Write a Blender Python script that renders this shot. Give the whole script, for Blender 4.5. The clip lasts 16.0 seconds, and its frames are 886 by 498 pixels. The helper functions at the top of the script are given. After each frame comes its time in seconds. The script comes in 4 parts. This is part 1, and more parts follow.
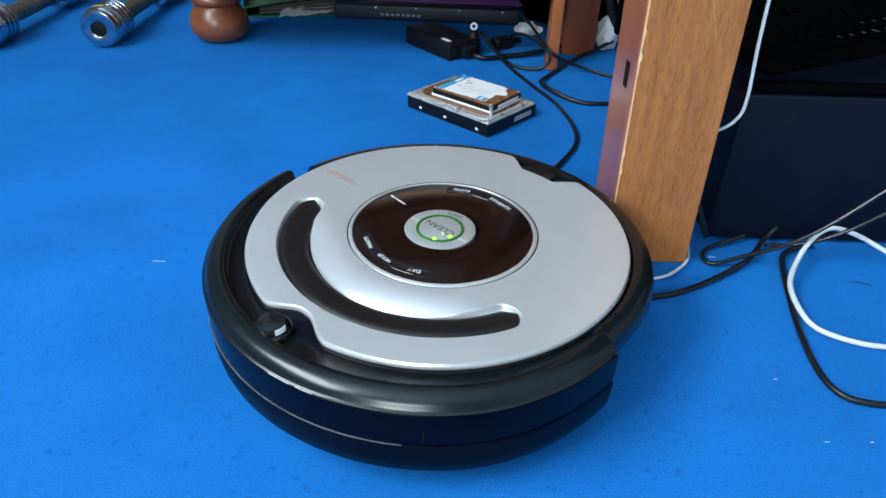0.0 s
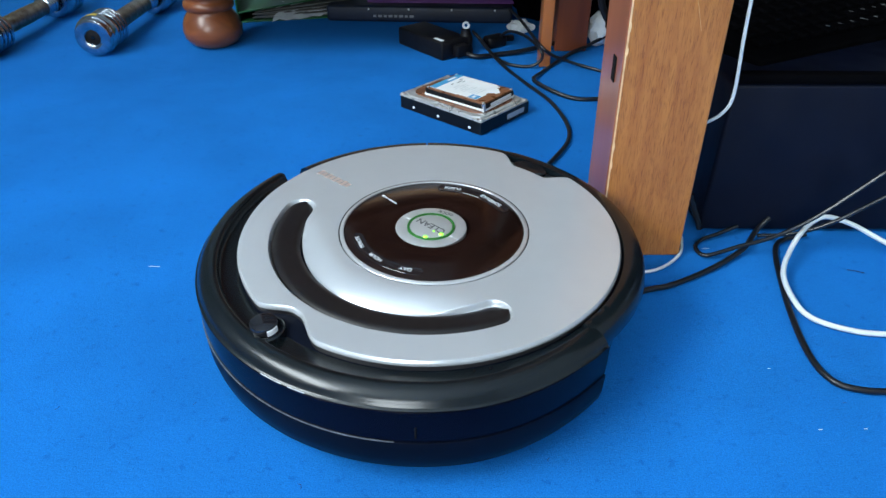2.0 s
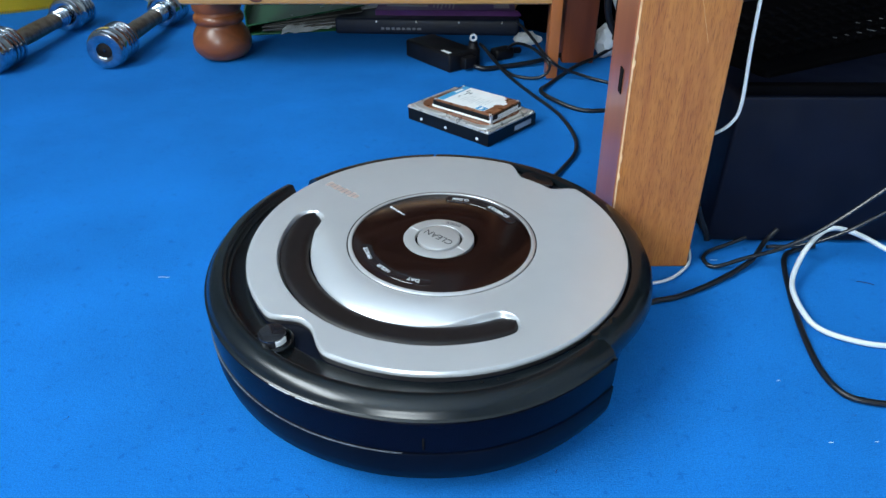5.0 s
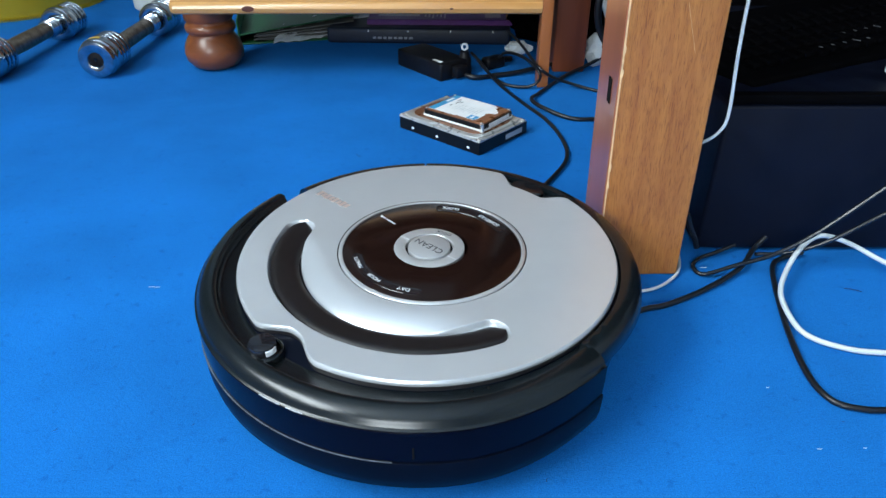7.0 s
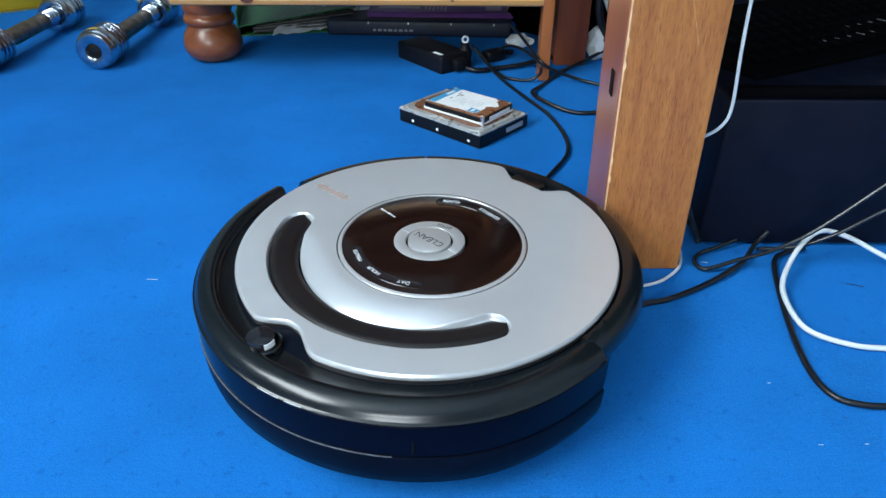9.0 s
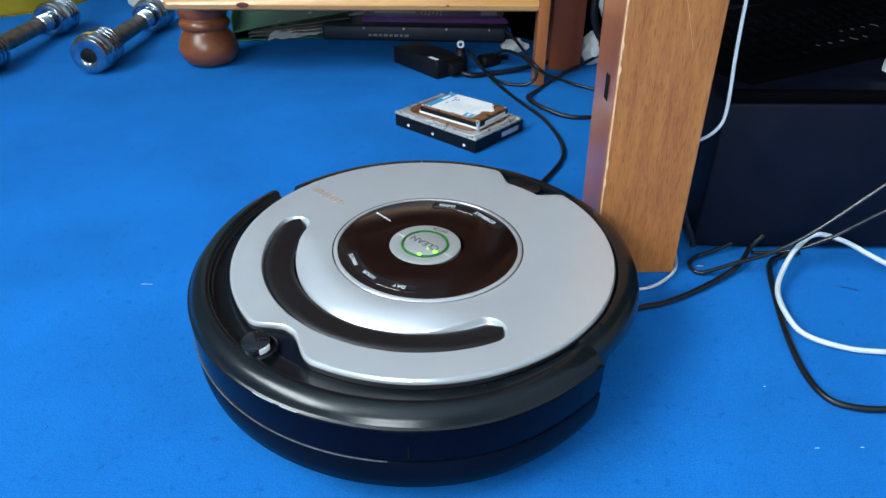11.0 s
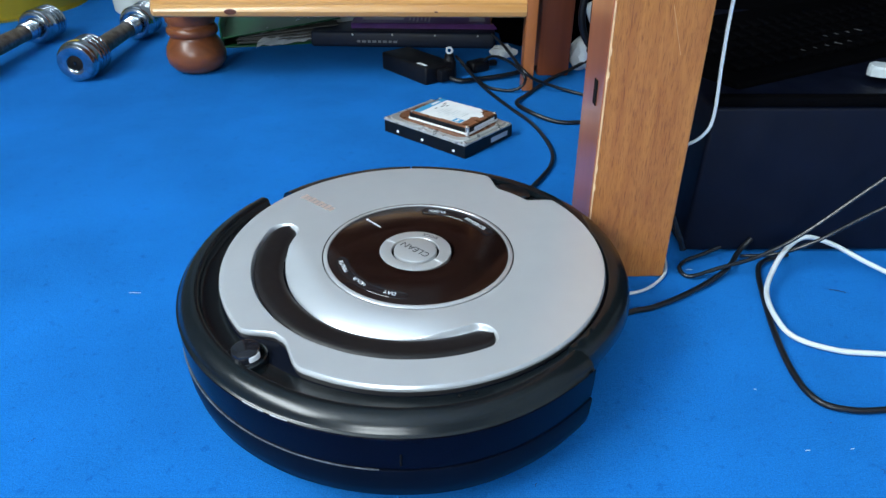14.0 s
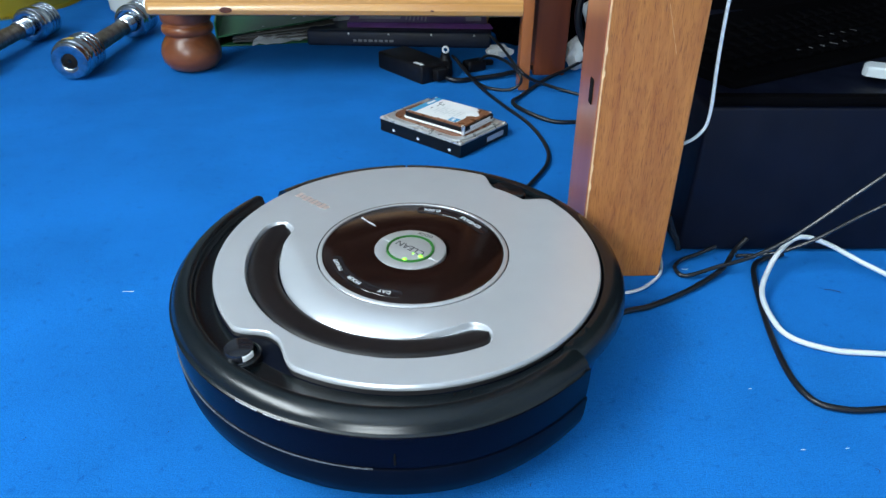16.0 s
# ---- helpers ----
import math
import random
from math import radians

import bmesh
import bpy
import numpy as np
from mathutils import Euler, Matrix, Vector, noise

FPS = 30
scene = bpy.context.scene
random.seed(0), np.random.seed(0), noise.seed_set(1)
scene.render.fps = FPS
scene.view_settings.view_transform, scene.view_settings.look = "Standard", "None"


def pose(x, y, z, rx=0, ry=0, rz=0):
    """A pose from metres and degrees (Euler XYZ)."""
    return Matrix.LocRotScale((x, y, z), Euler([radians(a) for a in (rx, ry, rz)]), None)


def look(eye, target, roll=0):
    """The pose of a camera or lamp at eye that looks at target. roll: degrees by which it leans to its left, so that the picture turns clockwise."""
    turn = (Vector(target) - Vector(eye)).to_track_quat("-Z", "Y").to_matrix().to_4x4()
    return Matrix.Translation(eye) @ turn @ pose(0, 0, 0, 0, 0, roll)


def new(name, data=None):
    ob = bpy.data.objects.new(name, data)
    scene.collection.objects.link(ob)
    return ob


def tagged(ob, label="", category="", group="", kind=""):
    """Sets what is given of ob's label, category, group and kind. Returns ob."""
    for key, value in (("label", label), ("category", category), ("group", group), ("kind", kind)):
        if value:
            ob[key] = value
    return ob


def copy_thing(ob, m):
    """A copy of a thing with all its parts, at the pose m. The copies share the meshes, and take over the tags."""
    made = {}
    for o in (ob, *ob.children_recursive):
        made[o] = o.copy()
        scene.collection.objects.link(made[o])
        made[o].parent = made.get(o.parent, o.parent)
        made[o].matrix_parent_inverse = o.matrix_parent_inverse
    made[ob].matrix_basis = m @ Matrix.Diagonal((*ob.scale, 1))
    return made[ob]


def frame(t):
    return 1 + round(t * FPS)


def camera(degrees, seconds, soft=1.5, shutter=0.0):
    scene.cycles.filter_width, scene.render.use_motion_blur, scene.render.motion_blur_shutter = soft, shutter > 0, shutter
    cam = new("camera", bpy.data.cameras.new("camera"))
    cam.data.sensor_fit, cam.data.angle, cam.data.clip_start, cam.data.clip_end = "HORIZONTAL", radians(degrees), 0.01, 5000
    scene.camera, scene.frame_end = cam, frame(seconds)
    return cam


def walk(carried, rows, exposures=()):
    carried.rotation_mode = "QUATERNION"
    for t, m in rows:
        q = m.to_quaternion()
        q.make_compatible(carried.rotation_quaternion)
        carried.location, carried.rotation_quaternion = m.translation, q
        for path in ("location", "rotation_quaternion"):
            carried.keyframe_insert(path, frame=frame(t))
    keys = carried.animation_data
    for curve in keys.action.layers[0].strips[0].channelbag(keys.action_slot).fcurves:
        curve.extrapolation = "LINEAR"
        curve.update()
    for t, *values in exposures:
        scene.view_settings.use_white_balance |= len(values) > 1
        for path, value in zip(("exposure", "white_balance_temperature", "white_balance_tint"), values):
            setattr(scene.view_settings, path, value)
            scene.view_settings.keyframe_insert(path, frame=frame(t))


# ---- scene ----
cam = camera(67.7, 16.0)
PATH = [
    (0, (0.005, -0.429, 0.364), (-0.001, 1.228, -0.756), 1.6),
    (0.5, (0.011, -0.427, 0.364), (0.009, 1.23, -0.756), 1.0),
    (1, (0.016, -0.426, 0.365), (0.017, 1.236, -0.749), 0.4),
    (1.5, (0.016, -0.423, 0.365), (0.012, 1.228, -0.764), 0.2),
    (2, (0.014, -0.432, 0.364), (-0.001, 1.226, -0.756), 0.0),
    (2.5, (0.009, -0.432, 0.362), (-0.023, 1.234, -0.743), 0.5),
    (3, (0.011, -0.436, 0.366), (-0.051, 1.231, -0.737), -0.3),
    (3.5, (0.012, -0.436, 0.365), (-0.042, 1.239, -0.727), -0.1),
    (4, (0.012, -0.434, 0.364), (-0.038, 1.237, -0.734), -0.2),
    (6.5, (0.016, -0.433, 0.367), (-0.002, 1.252, -0.71), -0.3),
    (7, (0.016, -0.434, 0.367), (-0.001, 1.253, -0.706), -0.2),
    (7.5, (0.016, -0.435, 0.367), (0.005, 1.256, -0.702), -0.1),
    (8, (0.016, -0.434, 0.366), (0.002, 1.255, -0.706), -0.3),
    (8.5, (0.016, -0.432, 0.364), (0.007, 1.252, -0.714), -0.0),
    (9, (0.015, -0.431, 0.364), (0.001, 1.248, -0.724), 0.1),
    (11.5, (0.015, -0.431, 0.363), (0.023, 1.257, -0.71), 0.4),
    (12, (0.015, -0.43, 0.363), (0.032, 1.258, -0.709), 0.5),
    (12.5, (0.017, -0.43, 0.364), (0.034, 1.26, -0.704), 0.3),
    (13, (0.017, -0.43, 0.363), (0.048, 1.263, -0.701), 0.7),
    (13.5, (0.016, -0.43, 0.362), (0.054, 1.269, -0.692), 0.7),
    (14, (0.015, -0.43, 0.363), (0.043, 1.265, -0.698), 0.3),
    (14.5, (0.016, -0.429, 0.363), (0.046, 1.264, -0.7), 0.4),
    (15, (0.015, -0.43, 0.363), (0.042, 1.265, -0.698), 0.4),
    (15.5, (0.014, -0.43, 0.362), (0.046, 1.264, -0.701), 0.6),
    (16, (0.016, -0.429, 0.361), (0.055, 1.266, -0.699), 0.6),
]
walk(cam, [(t, look(eye, target, roll)) for t, eye, target, roll in PATH])


# ---- world, window light ----
world = bpy.data.worlds.new("daylight")
scene.world = world
world.use_nodes = True
wn = world.node_tree.nodes
sky = wn.new("ShaderNodeTexSky")
sky.sky_type = "NISHITA"
sky.sun_disc = False
sky.sun_elevation = radians(38)
sky.sun_rotation = radians(200)
wn["Background"].inputs["Strength"].default_value = 0.12
world.node_tree.links.new(sky.outputs["Color"], wn["Background"].inputs["Color"])

SUN = bpy.data.lights.new("sun", "SUN")
SUN.energy, SUN.angle, SUN.color = 2.0, radians(0.5), (1.0, 0.95, 0.88)
sun = new("sun", SUN)
sun.matrix_world = look((6, 3, 6), (0, 0, 0))

WIN = bpy.data.lights.new("window_light", "AREA")
WIN.shape, WIN.size, WIN.size_y = "RECTANGLE", 1.5, 1.15
WIN.energy, WIN.color = 110.0, (0.84, 0.955, 1.0)
win_lamp = new("window_light", WIN)
win_lamp.matrix_world = look((-1.46, -0.95, 1.70), (0.0, -0.95, 1.70))
WIN_SOUTH = bpy.data.lights.new("window_light", "AREA")
WIN_SOUTH.shape, WIN_SOUTH.size, WIN_SOUTH.size_y = "RECTANGLE", 1.2, 1.0
WIN_SOUTH.energy, WIN_SOUTH.color = 72.0, (0.84, 0.955, 1.0)
south_lamp = new("window_light", WIN_SOUTH)
south_lamp.matrix_world = look((-0.75, -3.56, 1.38), (-0.75, 0.0, 1.38))
scene.view_settings.exposure = 0.0


# ---- materials ----
def mat(name, color, rough=0.5, metal=0.0, vary=0.0, vscale=20.0, bump=0.0, bscale=200.0, coat=0.0, spec=0.5, rvary=0.0, dist=0.001, color2=None):
    m = bpy.data.materials.new(name)
    m.use_nodes = True
    nt = m.node_tree
    b = nt.nodes["Principled BSDF"]
    b.inputs["Base Color"].default_value = (*color, 1)
    b.inputs["Roughness"].default_value = rough
    b.inputs["Metallic"].default_value = metal
    b.inputs["Coat Weight"].default_value = coat
    b.inputs["Specular IOR Level"].default_value = spec
    tc = nt.nodes.new("ShaderNodeTexCoord")
    if vary or color2:
        n = nt.nodes.new("ShaderNodeTexNoise")
        n.inputs["Scale"].default_value = vscale
        n.inputs["Detail"].default_value = 6
        nt.links.new(tc.outputs["Object"], n.inputs["Vector"])
        r = nt.nodes.new("ShaderNodeValToRGB")
        r.color_ramp.elements[0].position, r.color_ramp.elements[1].position = 0.3, 0.7
        lo = color2 or tuple(c * (1 - vary) for c in color)
        r.color_ramp.elements[0].color = (*lo, 1)
        r.color_ramp.elements[1].color = (*(min(1, c * (1 + vary)) for c in color), 1)
        nt.links.new(n.outputs["Fac"], r.inputs["Fac"])
        nt.links.new(r.outputs["Color"], b.inputs["Base Color"])
    if rvary:
        n2 = nt.nodes.new("ShaderNodeTexNoise")
        n2.inputs["Scale"].default_value = vscale * 1.7
        n2.inputs["Detail"].default_value = 8
        nt.links.new(tc.outputs["Object"], n2.inputs["Vector"])
        mr = nt.nodes.new("ShaderNodeMapRange")
        mr.inputs["From Min"].default_value, mr.inputs["From Max"].default_value = 0.3, 0.7
        mr.inputs["To Min"].default_value, mr.inputs["To Max"].default_value = max(0.02, rough - rvary), rough + rvary
        nt.links.new(n2.outputs["Fac"], mr.inputs["Value"])
        nt.links.new(mr.outputs["Result"], b.inputs["Roughness"])
    if bump:
        n3 = nt.nodes.new("ShaderNodeTexNoise")
        n3.inputs["Scale"].default_value = bscale
        n3.inputs["Detail"].default_value = 4
        nt.links.new(tc.outputs["Object"], n3.inputs["Vector"])
        bp = nt.nodes.new("ShaderNodeBump")
        bp.inputs["Strength"].default_value = bump
        bp.inputs["Distance"].default_value = dist
        nt.links.new(n3.outputs["Fac"], bp.inputs["Height"])
        nt.links.new(bp.outputs["Normal"], b.inputs["Normal"])
    return m


def wood(name, light, dark, along="Z", ring=55.0, rough=0.35, pores=True, coat=0.2):
    """Streaked wood: noise drawn out along the grain, with fine dark pores."""
    m = bpy.data.materials.new(name)
    m.use_nodes = True
    nt = m.node_tree
    b = nt.nodes["Principled BSDF"]
    tc = nt.nodes.new("ShaderNodeTexCoord")
    mp = nt.nodes.new("ShaderNodeMapping")
    k = {"X": (0.06, 1, 1), "Y": (1, 0.06, 1), "Z": (1, 1, 0.06)}[along]
    mp.inputs["Scale"].default_value = k
    nt.links.new(tc.outputs["Object"], mp.inputs["Vector"])
    n = nt.nodes.new("ShaderNodeTexNoise")
    n.inputs["Scale"].default_value, n.inputs["Detail"].default_value, n.inputs["Distortion"].default_value = ring, 8, 0.6
    nt.links.new(mp.outputs["Vector"], n.inputs["Vector"])
    r = nt.nodes.new("ShaderNodeValToRGB")
    r.color_ramp.elements[0].position, r.color_ramp.elements[1].position = 0.33, 0.66
    r.color_ramp.elements[0].color, r.color_ramp.elements[1].color = (*dark, 1), (*light, 1)
    nt.links.new(n.outputs["Fac"], r.inputs["Fac"])
    out = r.outputs["Color"]
    if pores:
        n2 = nt.nodes.new("ShaderNodeTexNoise")
        n2.inputs["Scale"].default_value, n2.inputs["Detail"].default_value = ring * 15, 2
        mp2 = nt.nodes.new("ShaderNodeMapping")
        mp2.inputs["Scale"].default_value = tuple(0.050 if v < 1 else v for v in k)
        nt.links.new(tc.outputs["Object"], mp2.inputs["Vector"])
        nt.links.new(mp2.outputs["Vector"], n2.inputs["Vector"])
        r2 = nt.nodes.new("ShaderNodeValToRGB")
        r2.color_ramp.elements[0].position, r2.color_ramp.elements[1].position = 0.39, 0.46
        r2.color_ramp.elements[0].color, r2.color_ramp.elements[1].color = (0.45, 0.38, 0.32, 1), (1, 1, 1, 1)
        nt.links.new(n2.outputs["Fac"], r2.inputs["Fac"])
        mx = nt.nodes.new("ShaderNodeMix")
        mx.data_type, mx.blend_type = "RGBA", "MULTIPLY"
        mx.inputs["Factor"].default_value = 0.7
        nt.links.new(out, mx.inputs["A"])
        nt.links.new(r2.outputs["Color"], mx.inputs["B"])
        out = mx.outputs["Result"]
    nt.links.new(out, b.inputs["Base Color"])
    bp = nt.nodes.new("ShaderNodeBump")
    bp.inputs["Strength"].default_value, bp.inputs["Distance"].default_value = 0.15, 0.0006
    nt.links.new(n.outputs["Fac"], bp.inputs["Height"])
    nt.links.new(bp.outputs["Normal"], b.inputs["Normal"])
    b.inputs["Roughness"].default_value = rough
    b.inputs["Coat Weight"].default_value = coat
    b.inputs["Coat Roughness"].default_value = 0.25
    return m


def carpet_material():
    """Short blue pile: fine speckle, soft patches where the pile leans, dark flecks."""
    m = bpy.data.materials.new("blue_carpet")
    m.use_nodes = True
    nt = m.node_tree
    b = nt.nodes["Principled BSDF"]
    tc = nt.nodes.new("ShaderNodeTexCoord")

    def noise_node(scale, detail):
        n = nt.nodes.new("ShaderNodeTexNoise")
        n.inputs["Scale"].default_value, n.inputs["Detail"].default_value = scale, detail
        nt.links.new(tc.outputs["Object"], n.inputs["Vector"])
        return n

    def ramp(n, p0, c0, p1, c1):
        r = nt.nodes.new("ShaderNodeValToRGB")
        r.color_ramp.elements[0].position, r.color_ramp.elements[1].position = p0, p1
        r.color_ramp.elements[0].color, r.color_ramp.elements[1].color = (*c0, 1), (*c1, 1)
        nt.links.new(n.outputs["Fac"], r.inputs["Fac"])
        return r

    def times(a, c, f):
        mx = nt.nodes.new("ShaderNodeMix")
        mx.data_type, mx.blend_type = "RGBA", "MULTIPLY"
        mx.inputs["Factor"].default_value = f
        nt.links.new(a, mx.inputs["A"])
        nt.links.new(c, mx.inputs["B"])
        return mx.outputs["Result"]

    patches = ramp(noise_node(7, 5), 0.3, CARPET_LO, 0.7, CARPET_HI)
    speckle = ramp(noise_node(900, 3), 0.35, (0.62, 0.66, 0.7), 0.62, (1, 1, 1))
    fleck = ramp(noise_node(120, 4), 0.29, (0.5, 0.55, 0.62), 0.40, (1, 1, 1))
    col = times(times(patches.outputs["Color"], speckle.outputs["Color"], 0.8), fleck.outputs["Color"], 0.45)
    nt.links.new(col, b.inputs["Base Color"])
    b.inputs["Roughness"].default_value = 0.95
    b.inputs["Specular IOR Level"].default_value = 0.1
    b.inputs["Sheen Weight"].default_value = 0.05
    b.inputs["Sheen Roughness"].default_value = 0.5
    b.inputs["Sheen Tint"].default_value = (0.05, 0.45, 1.0, 1)
    add = nt.nodes.new("ShaderNodeMath")
    nt.links.new(noise_node(1100, 2).outputs["Fac"], add.inputs[0])
    nt.links.new(noise_node(260, 3).outputs["Fac"], add.inputs[1])
    bp = nt.nodes.new("ShaderNodeBump")
    bp.inputs["Strength"].default_value, bp.inputs["Distance"].default_value = 0.5, 0.0009
    nt.links.new(add.outputs["Value"], bp.inputs["Height"])
    nt.links.new(bp.outputs["Normal"], b.inputs["Normal"])
    return m


def glow(name, color, strength):
    m = bpy.data.materials.new(name)
    m.use_nodes = True
    b = m.node_tree.nodes["Principled BSDF"]
    b.inputs["Base Color"].default_value = (*color, 1)
    b.inputs["Emission Color"].default_value = (*color, 1)
    b.inputs["Emission Strength"].default_value = strength
    return m


CARPET_LO, CARPET_HI = (0.0085, 0.151, 0.492), (0.0105, 0.193, 0.628)
CARPET = carpet_material()
WALL = mat("grey_wall_paint", (0.27, 0.30, 0.31), 0.85, vary=0.04, vscale=3, bump=0.2, bscale=90)
CEIL = mat("white_ceiling", (0.62, 0.66, 0.68), 0.9, vary=0.03, vscale=4)
WHITE_PAINT = mat("white_gloss_paint", (0.8, 0.8, 0.78), 0.35, vary=0.03, vscale=5)
GLASS = mat("window_glass", (1, 1, 1), 0.02)
GLASS.node_tree.nodes["Principled BSDF"].inputs["Transmission Weight"].default_value = 1.0
SILVER = mat("silver_paint", (0.62, 0.645, 0.675), 0.26, 0.5, vary=0.02, vscale=40)
SILVER_TRIM = mat("satin_silver_trim", (0.66, 0.67, 0.69), 0.27, 0.6, vary=0.03, vscale=60)
EDGE_GLINT = mat("edge_glint_plastic", (0.24, 0.26, 0.30), 0.45, vary=0.4, vscale=400)
SEAM_HIGHLIGHT = mat("seam_highlight_plastic", (0.085, 0.10, 0.125), 0.55, vary=0.5, vscale=260)
SHELL = mat("black_glossy_plastic", (0.0044, 0.0072, 0.0092), 0.24, vary=0.15, vscale=30, rvary=0.025)
BAND = mat("dark_translucent_plastic", (0.0020, 0.0025, 0.008), 0.16, spec=0.08, vary=0.15, vscale=30, rvary=0.02)
SHELL_MATT = mat("black_satin_plastic", (0.0022, 0.0036, 0.009), 0.36, spec=0.09, vary=0.2, vscale=40, rvary=0.03)
CHANNEL = mat("grey_black_satin_plastic", (0.017, 0.016, 0.018), 0.38, spec=0.4, vary=0.2, vscale=40, rvary=0.04)
GRIP = mat("dark_grey_handle_plastic", (0.009, 0.0075, 0.008), 0.42, spec=0.4, vary=0.2, vscale=70, rvary=0.05, bump=0.05, bscale=1800, dist=0.0002)
PANEL = mat("brown_black_glossy_panel", (0.011, 0.0050, 0.0040), 0.17, spec=0.3, vary=0.2, vscale=40, rvary=0.03)
STRIP = mat("glossy_smoked_strip", (0.016, 0.015, 0.017), 0.09, spec=0.6, vary=0.2, vscale=60, rvary=0.03)
BUTTON = mat("pale_silver_button", (0.60, 0.61, 0.62), 0.3, 0.55, vary=0.02, vscale=90)
GROOVE = mat("dark_groove", (0.008, 0.008, 0.009), 0.8, spec=0.05)
PRINT_WHITE = mat("white_print", (0.7, 0.72, 0.75), 0.5)
PRINT_DIM = mat("dim_grey_legend", (0.22, 0.23, 0.25), 0.6)
PRINT_GREY = mat("grey_print", (0.07, 0.07, 0.08), 0.5)
PRINT_RED = mat("faded_orange_print", (0.68, 0.54, 0.49), 0.3, 0.5)
GREEN = glow("green_indicator_glow", (0.02, 0.15, 0.02), 0.05)
GREEN_HOT = glow("bright_green_indicator_glow", (0.34, 1.0, 0.07), 1.3)
GLINT_PALE = mat("pale_glint", (0.85, 0.87, 0.9), 0.12, coat=0.5)
CLEAR = mat("smoked_clear_plastic", (0.012, 0.013, 0.017), 0.07)
RUBBER = mat("black_rubber", (0.005, 0.005, 0.006), 0.6, spec=0.2, vary=0.3, vscale=80)
OAK = wood("varnished_oak", (0.43, 0.168, 0.036), (0.32, 0.110, 0.022), "Z", 125)
OAK_SIDE = wood("varnished_oak_edge_band", (0.36, 0.12, 0.055), (0.27, 0.085, 0.04), "Z", 30, pores=False, rough=0.28, coat=0.5)
RAW_WOOD = mat("chipped_raw_wood", (0.75, 0.52, 0.28), 0.7, vary=0.2, vscale=150)
OLD_SCRATCH = mat("old_scratch_wood", (0.52, 0.30, 0.12), 0.6, vary=0.3, vscale=150)
PINE = wood("yellow_pine", (0.62, 0.33, 0.11), (0.48, 0.22, 0.065), "X", 35, pores=False, rough=0.3, coat=0.4)
PINE_UP = wood("orange_pine_upright", (0.40, 0.135, 0.038), (0.28, 0.085, 0.026), "Z", 35, pores=False, rough=0.4, coat=0.15)
DARKENED_WOOD = wood("darkened_red_wood", (0.25, 0.060, 0.018), (0.15, 0.034, 0.012), "Z", 30, pores=False, rough=0.55, coat=0.03)
BUN = wood("red_brown_varnished_wood", (0.25, 0.074, 0.021), (0.16, 0.044, 0.014), "X", 45, pores=False, rough=0.36, coat=0.25)
KNOT = mat("dark_wood_knot", (0.10, 0.028, 0.012), 0.4, vary=0.4, vscale=120)
CHROME = mat("worn_chrome", (0.46, 0.50, 0.54), 0.13, 1.0, vary=0.25, vscale=90, rvary=0.08, bump=0.08, bscale=120)
RUSTY = mat("rusty_knurled_steel", (0.34, 0.28, 0.22), 0.4, 0.9, bump=0.6, bscale=900, color2=(0.13, 0.08, 0.05), vscale=70)
BRASS = mat("yellow_sticker", (0.55, 0.40, 0.06), 0.5, vary=0.2, vscale=100)
# near-black: the shade under the desk is put into this colour
SHADED_BLACK = mat("shaded_matt_black", (0.0014, 0.0014, 0.0020), 0.75, spec=0.02, vary=0.2, vscale=50)
BLACK_PLASTIC = mat("black_moulded_plastic", (0.006, 0.006, 0.008), 0.45, spec=0.22, vary=0.3, vscale=60, bump=0.05, bscale=900)
CASE = mat("blue_black_painted_steel", (0.003, 0.0048, 0.013), 0.5, spec=0.16, vary=0.2, vscale=25, rvary=0.06)
CABLE_BLACK = mat("black_cable_rubber", (0.006, 0.0065, 0.009), 0.36, vary=0.3, vscale=50)
CABLE_GREY = mat("grey_cable_sheath", (0.009, 0.011, 0.015), 0.22, vary=0.2, vscale=50)
CABLE_WHITE = mat("white_cable_sheath", (0.58, 0.64, 0.67), 0.4, vary=0.05, vscale=50)
DRIVE_RIM = mat("grey_cast_drive_rim", (0.50, 0.51, 0.51), 0.32, 0.5, vary=0.12, vscale=60, rvary=0.08)
PRINT_PALE = mat("pale_grey_print", (0.5, 0.55, 0.57), 0.6)
ALU = mat("cast_aluminium", (0.74, 0.74, 0.73), 0.3, 0.75, vary=0.05, vscale=80, rvary=0.08)
PCB_BLACK = mat("black_coated_steel", (0.006, 0.006, 0.006), 0.35, spec=0.3, vary=0.3, vscale=80)
COPPER = mat("bronze_tinted_lid", (0.24, 0.10, 0.05), 0.3, 0.35, vary=0.2, vscale=50, rvary=0.06)
PAPER = mat("white_label_paper", (0.82, 0.84, 0.85), 0.6, vary=0.05, vscale=60)
LABEL_BLUE = mat("blue_label_print", (0.04, 0.33, 0.62), 0.5)
PURPLE = mat("purple_book_cover", (0.13, 0.025, 0.19), 0.35, vary=0.15, vscale=30)
MAUVE = mat("pale_mauve_print", (0.50, 0.40, 0.46), 0.5, vary=0.1, vscale=50)
ORANGE = mat("orange_book_edge", (0.55, 0.24, 0.03), 0.5)
NAVY = mat("dark_navy_binding", (0.007, 0.013, 0.032), 0.5, vary=0.3, vscale=40)
FOLDER = mat("green_card_folder", (0.012, 0.105, 0.032), 0.45, vary=0.15, vscale=20)
GREYCARD = mat("grey_card", (0.12, 0.12, 0.11), 0.7, vary=0.15, vscale=30)
CRUMPLED = mat("crumpled_white_paper", (0.78, 0.81, 0.82), 0.7, vary=0.06, vscale=40)
YELLOW = mat("yellow_plastic", (0.50, 0.36, 0.012), 0.4, vary=0.08, vscale=12, rvary=0.05)
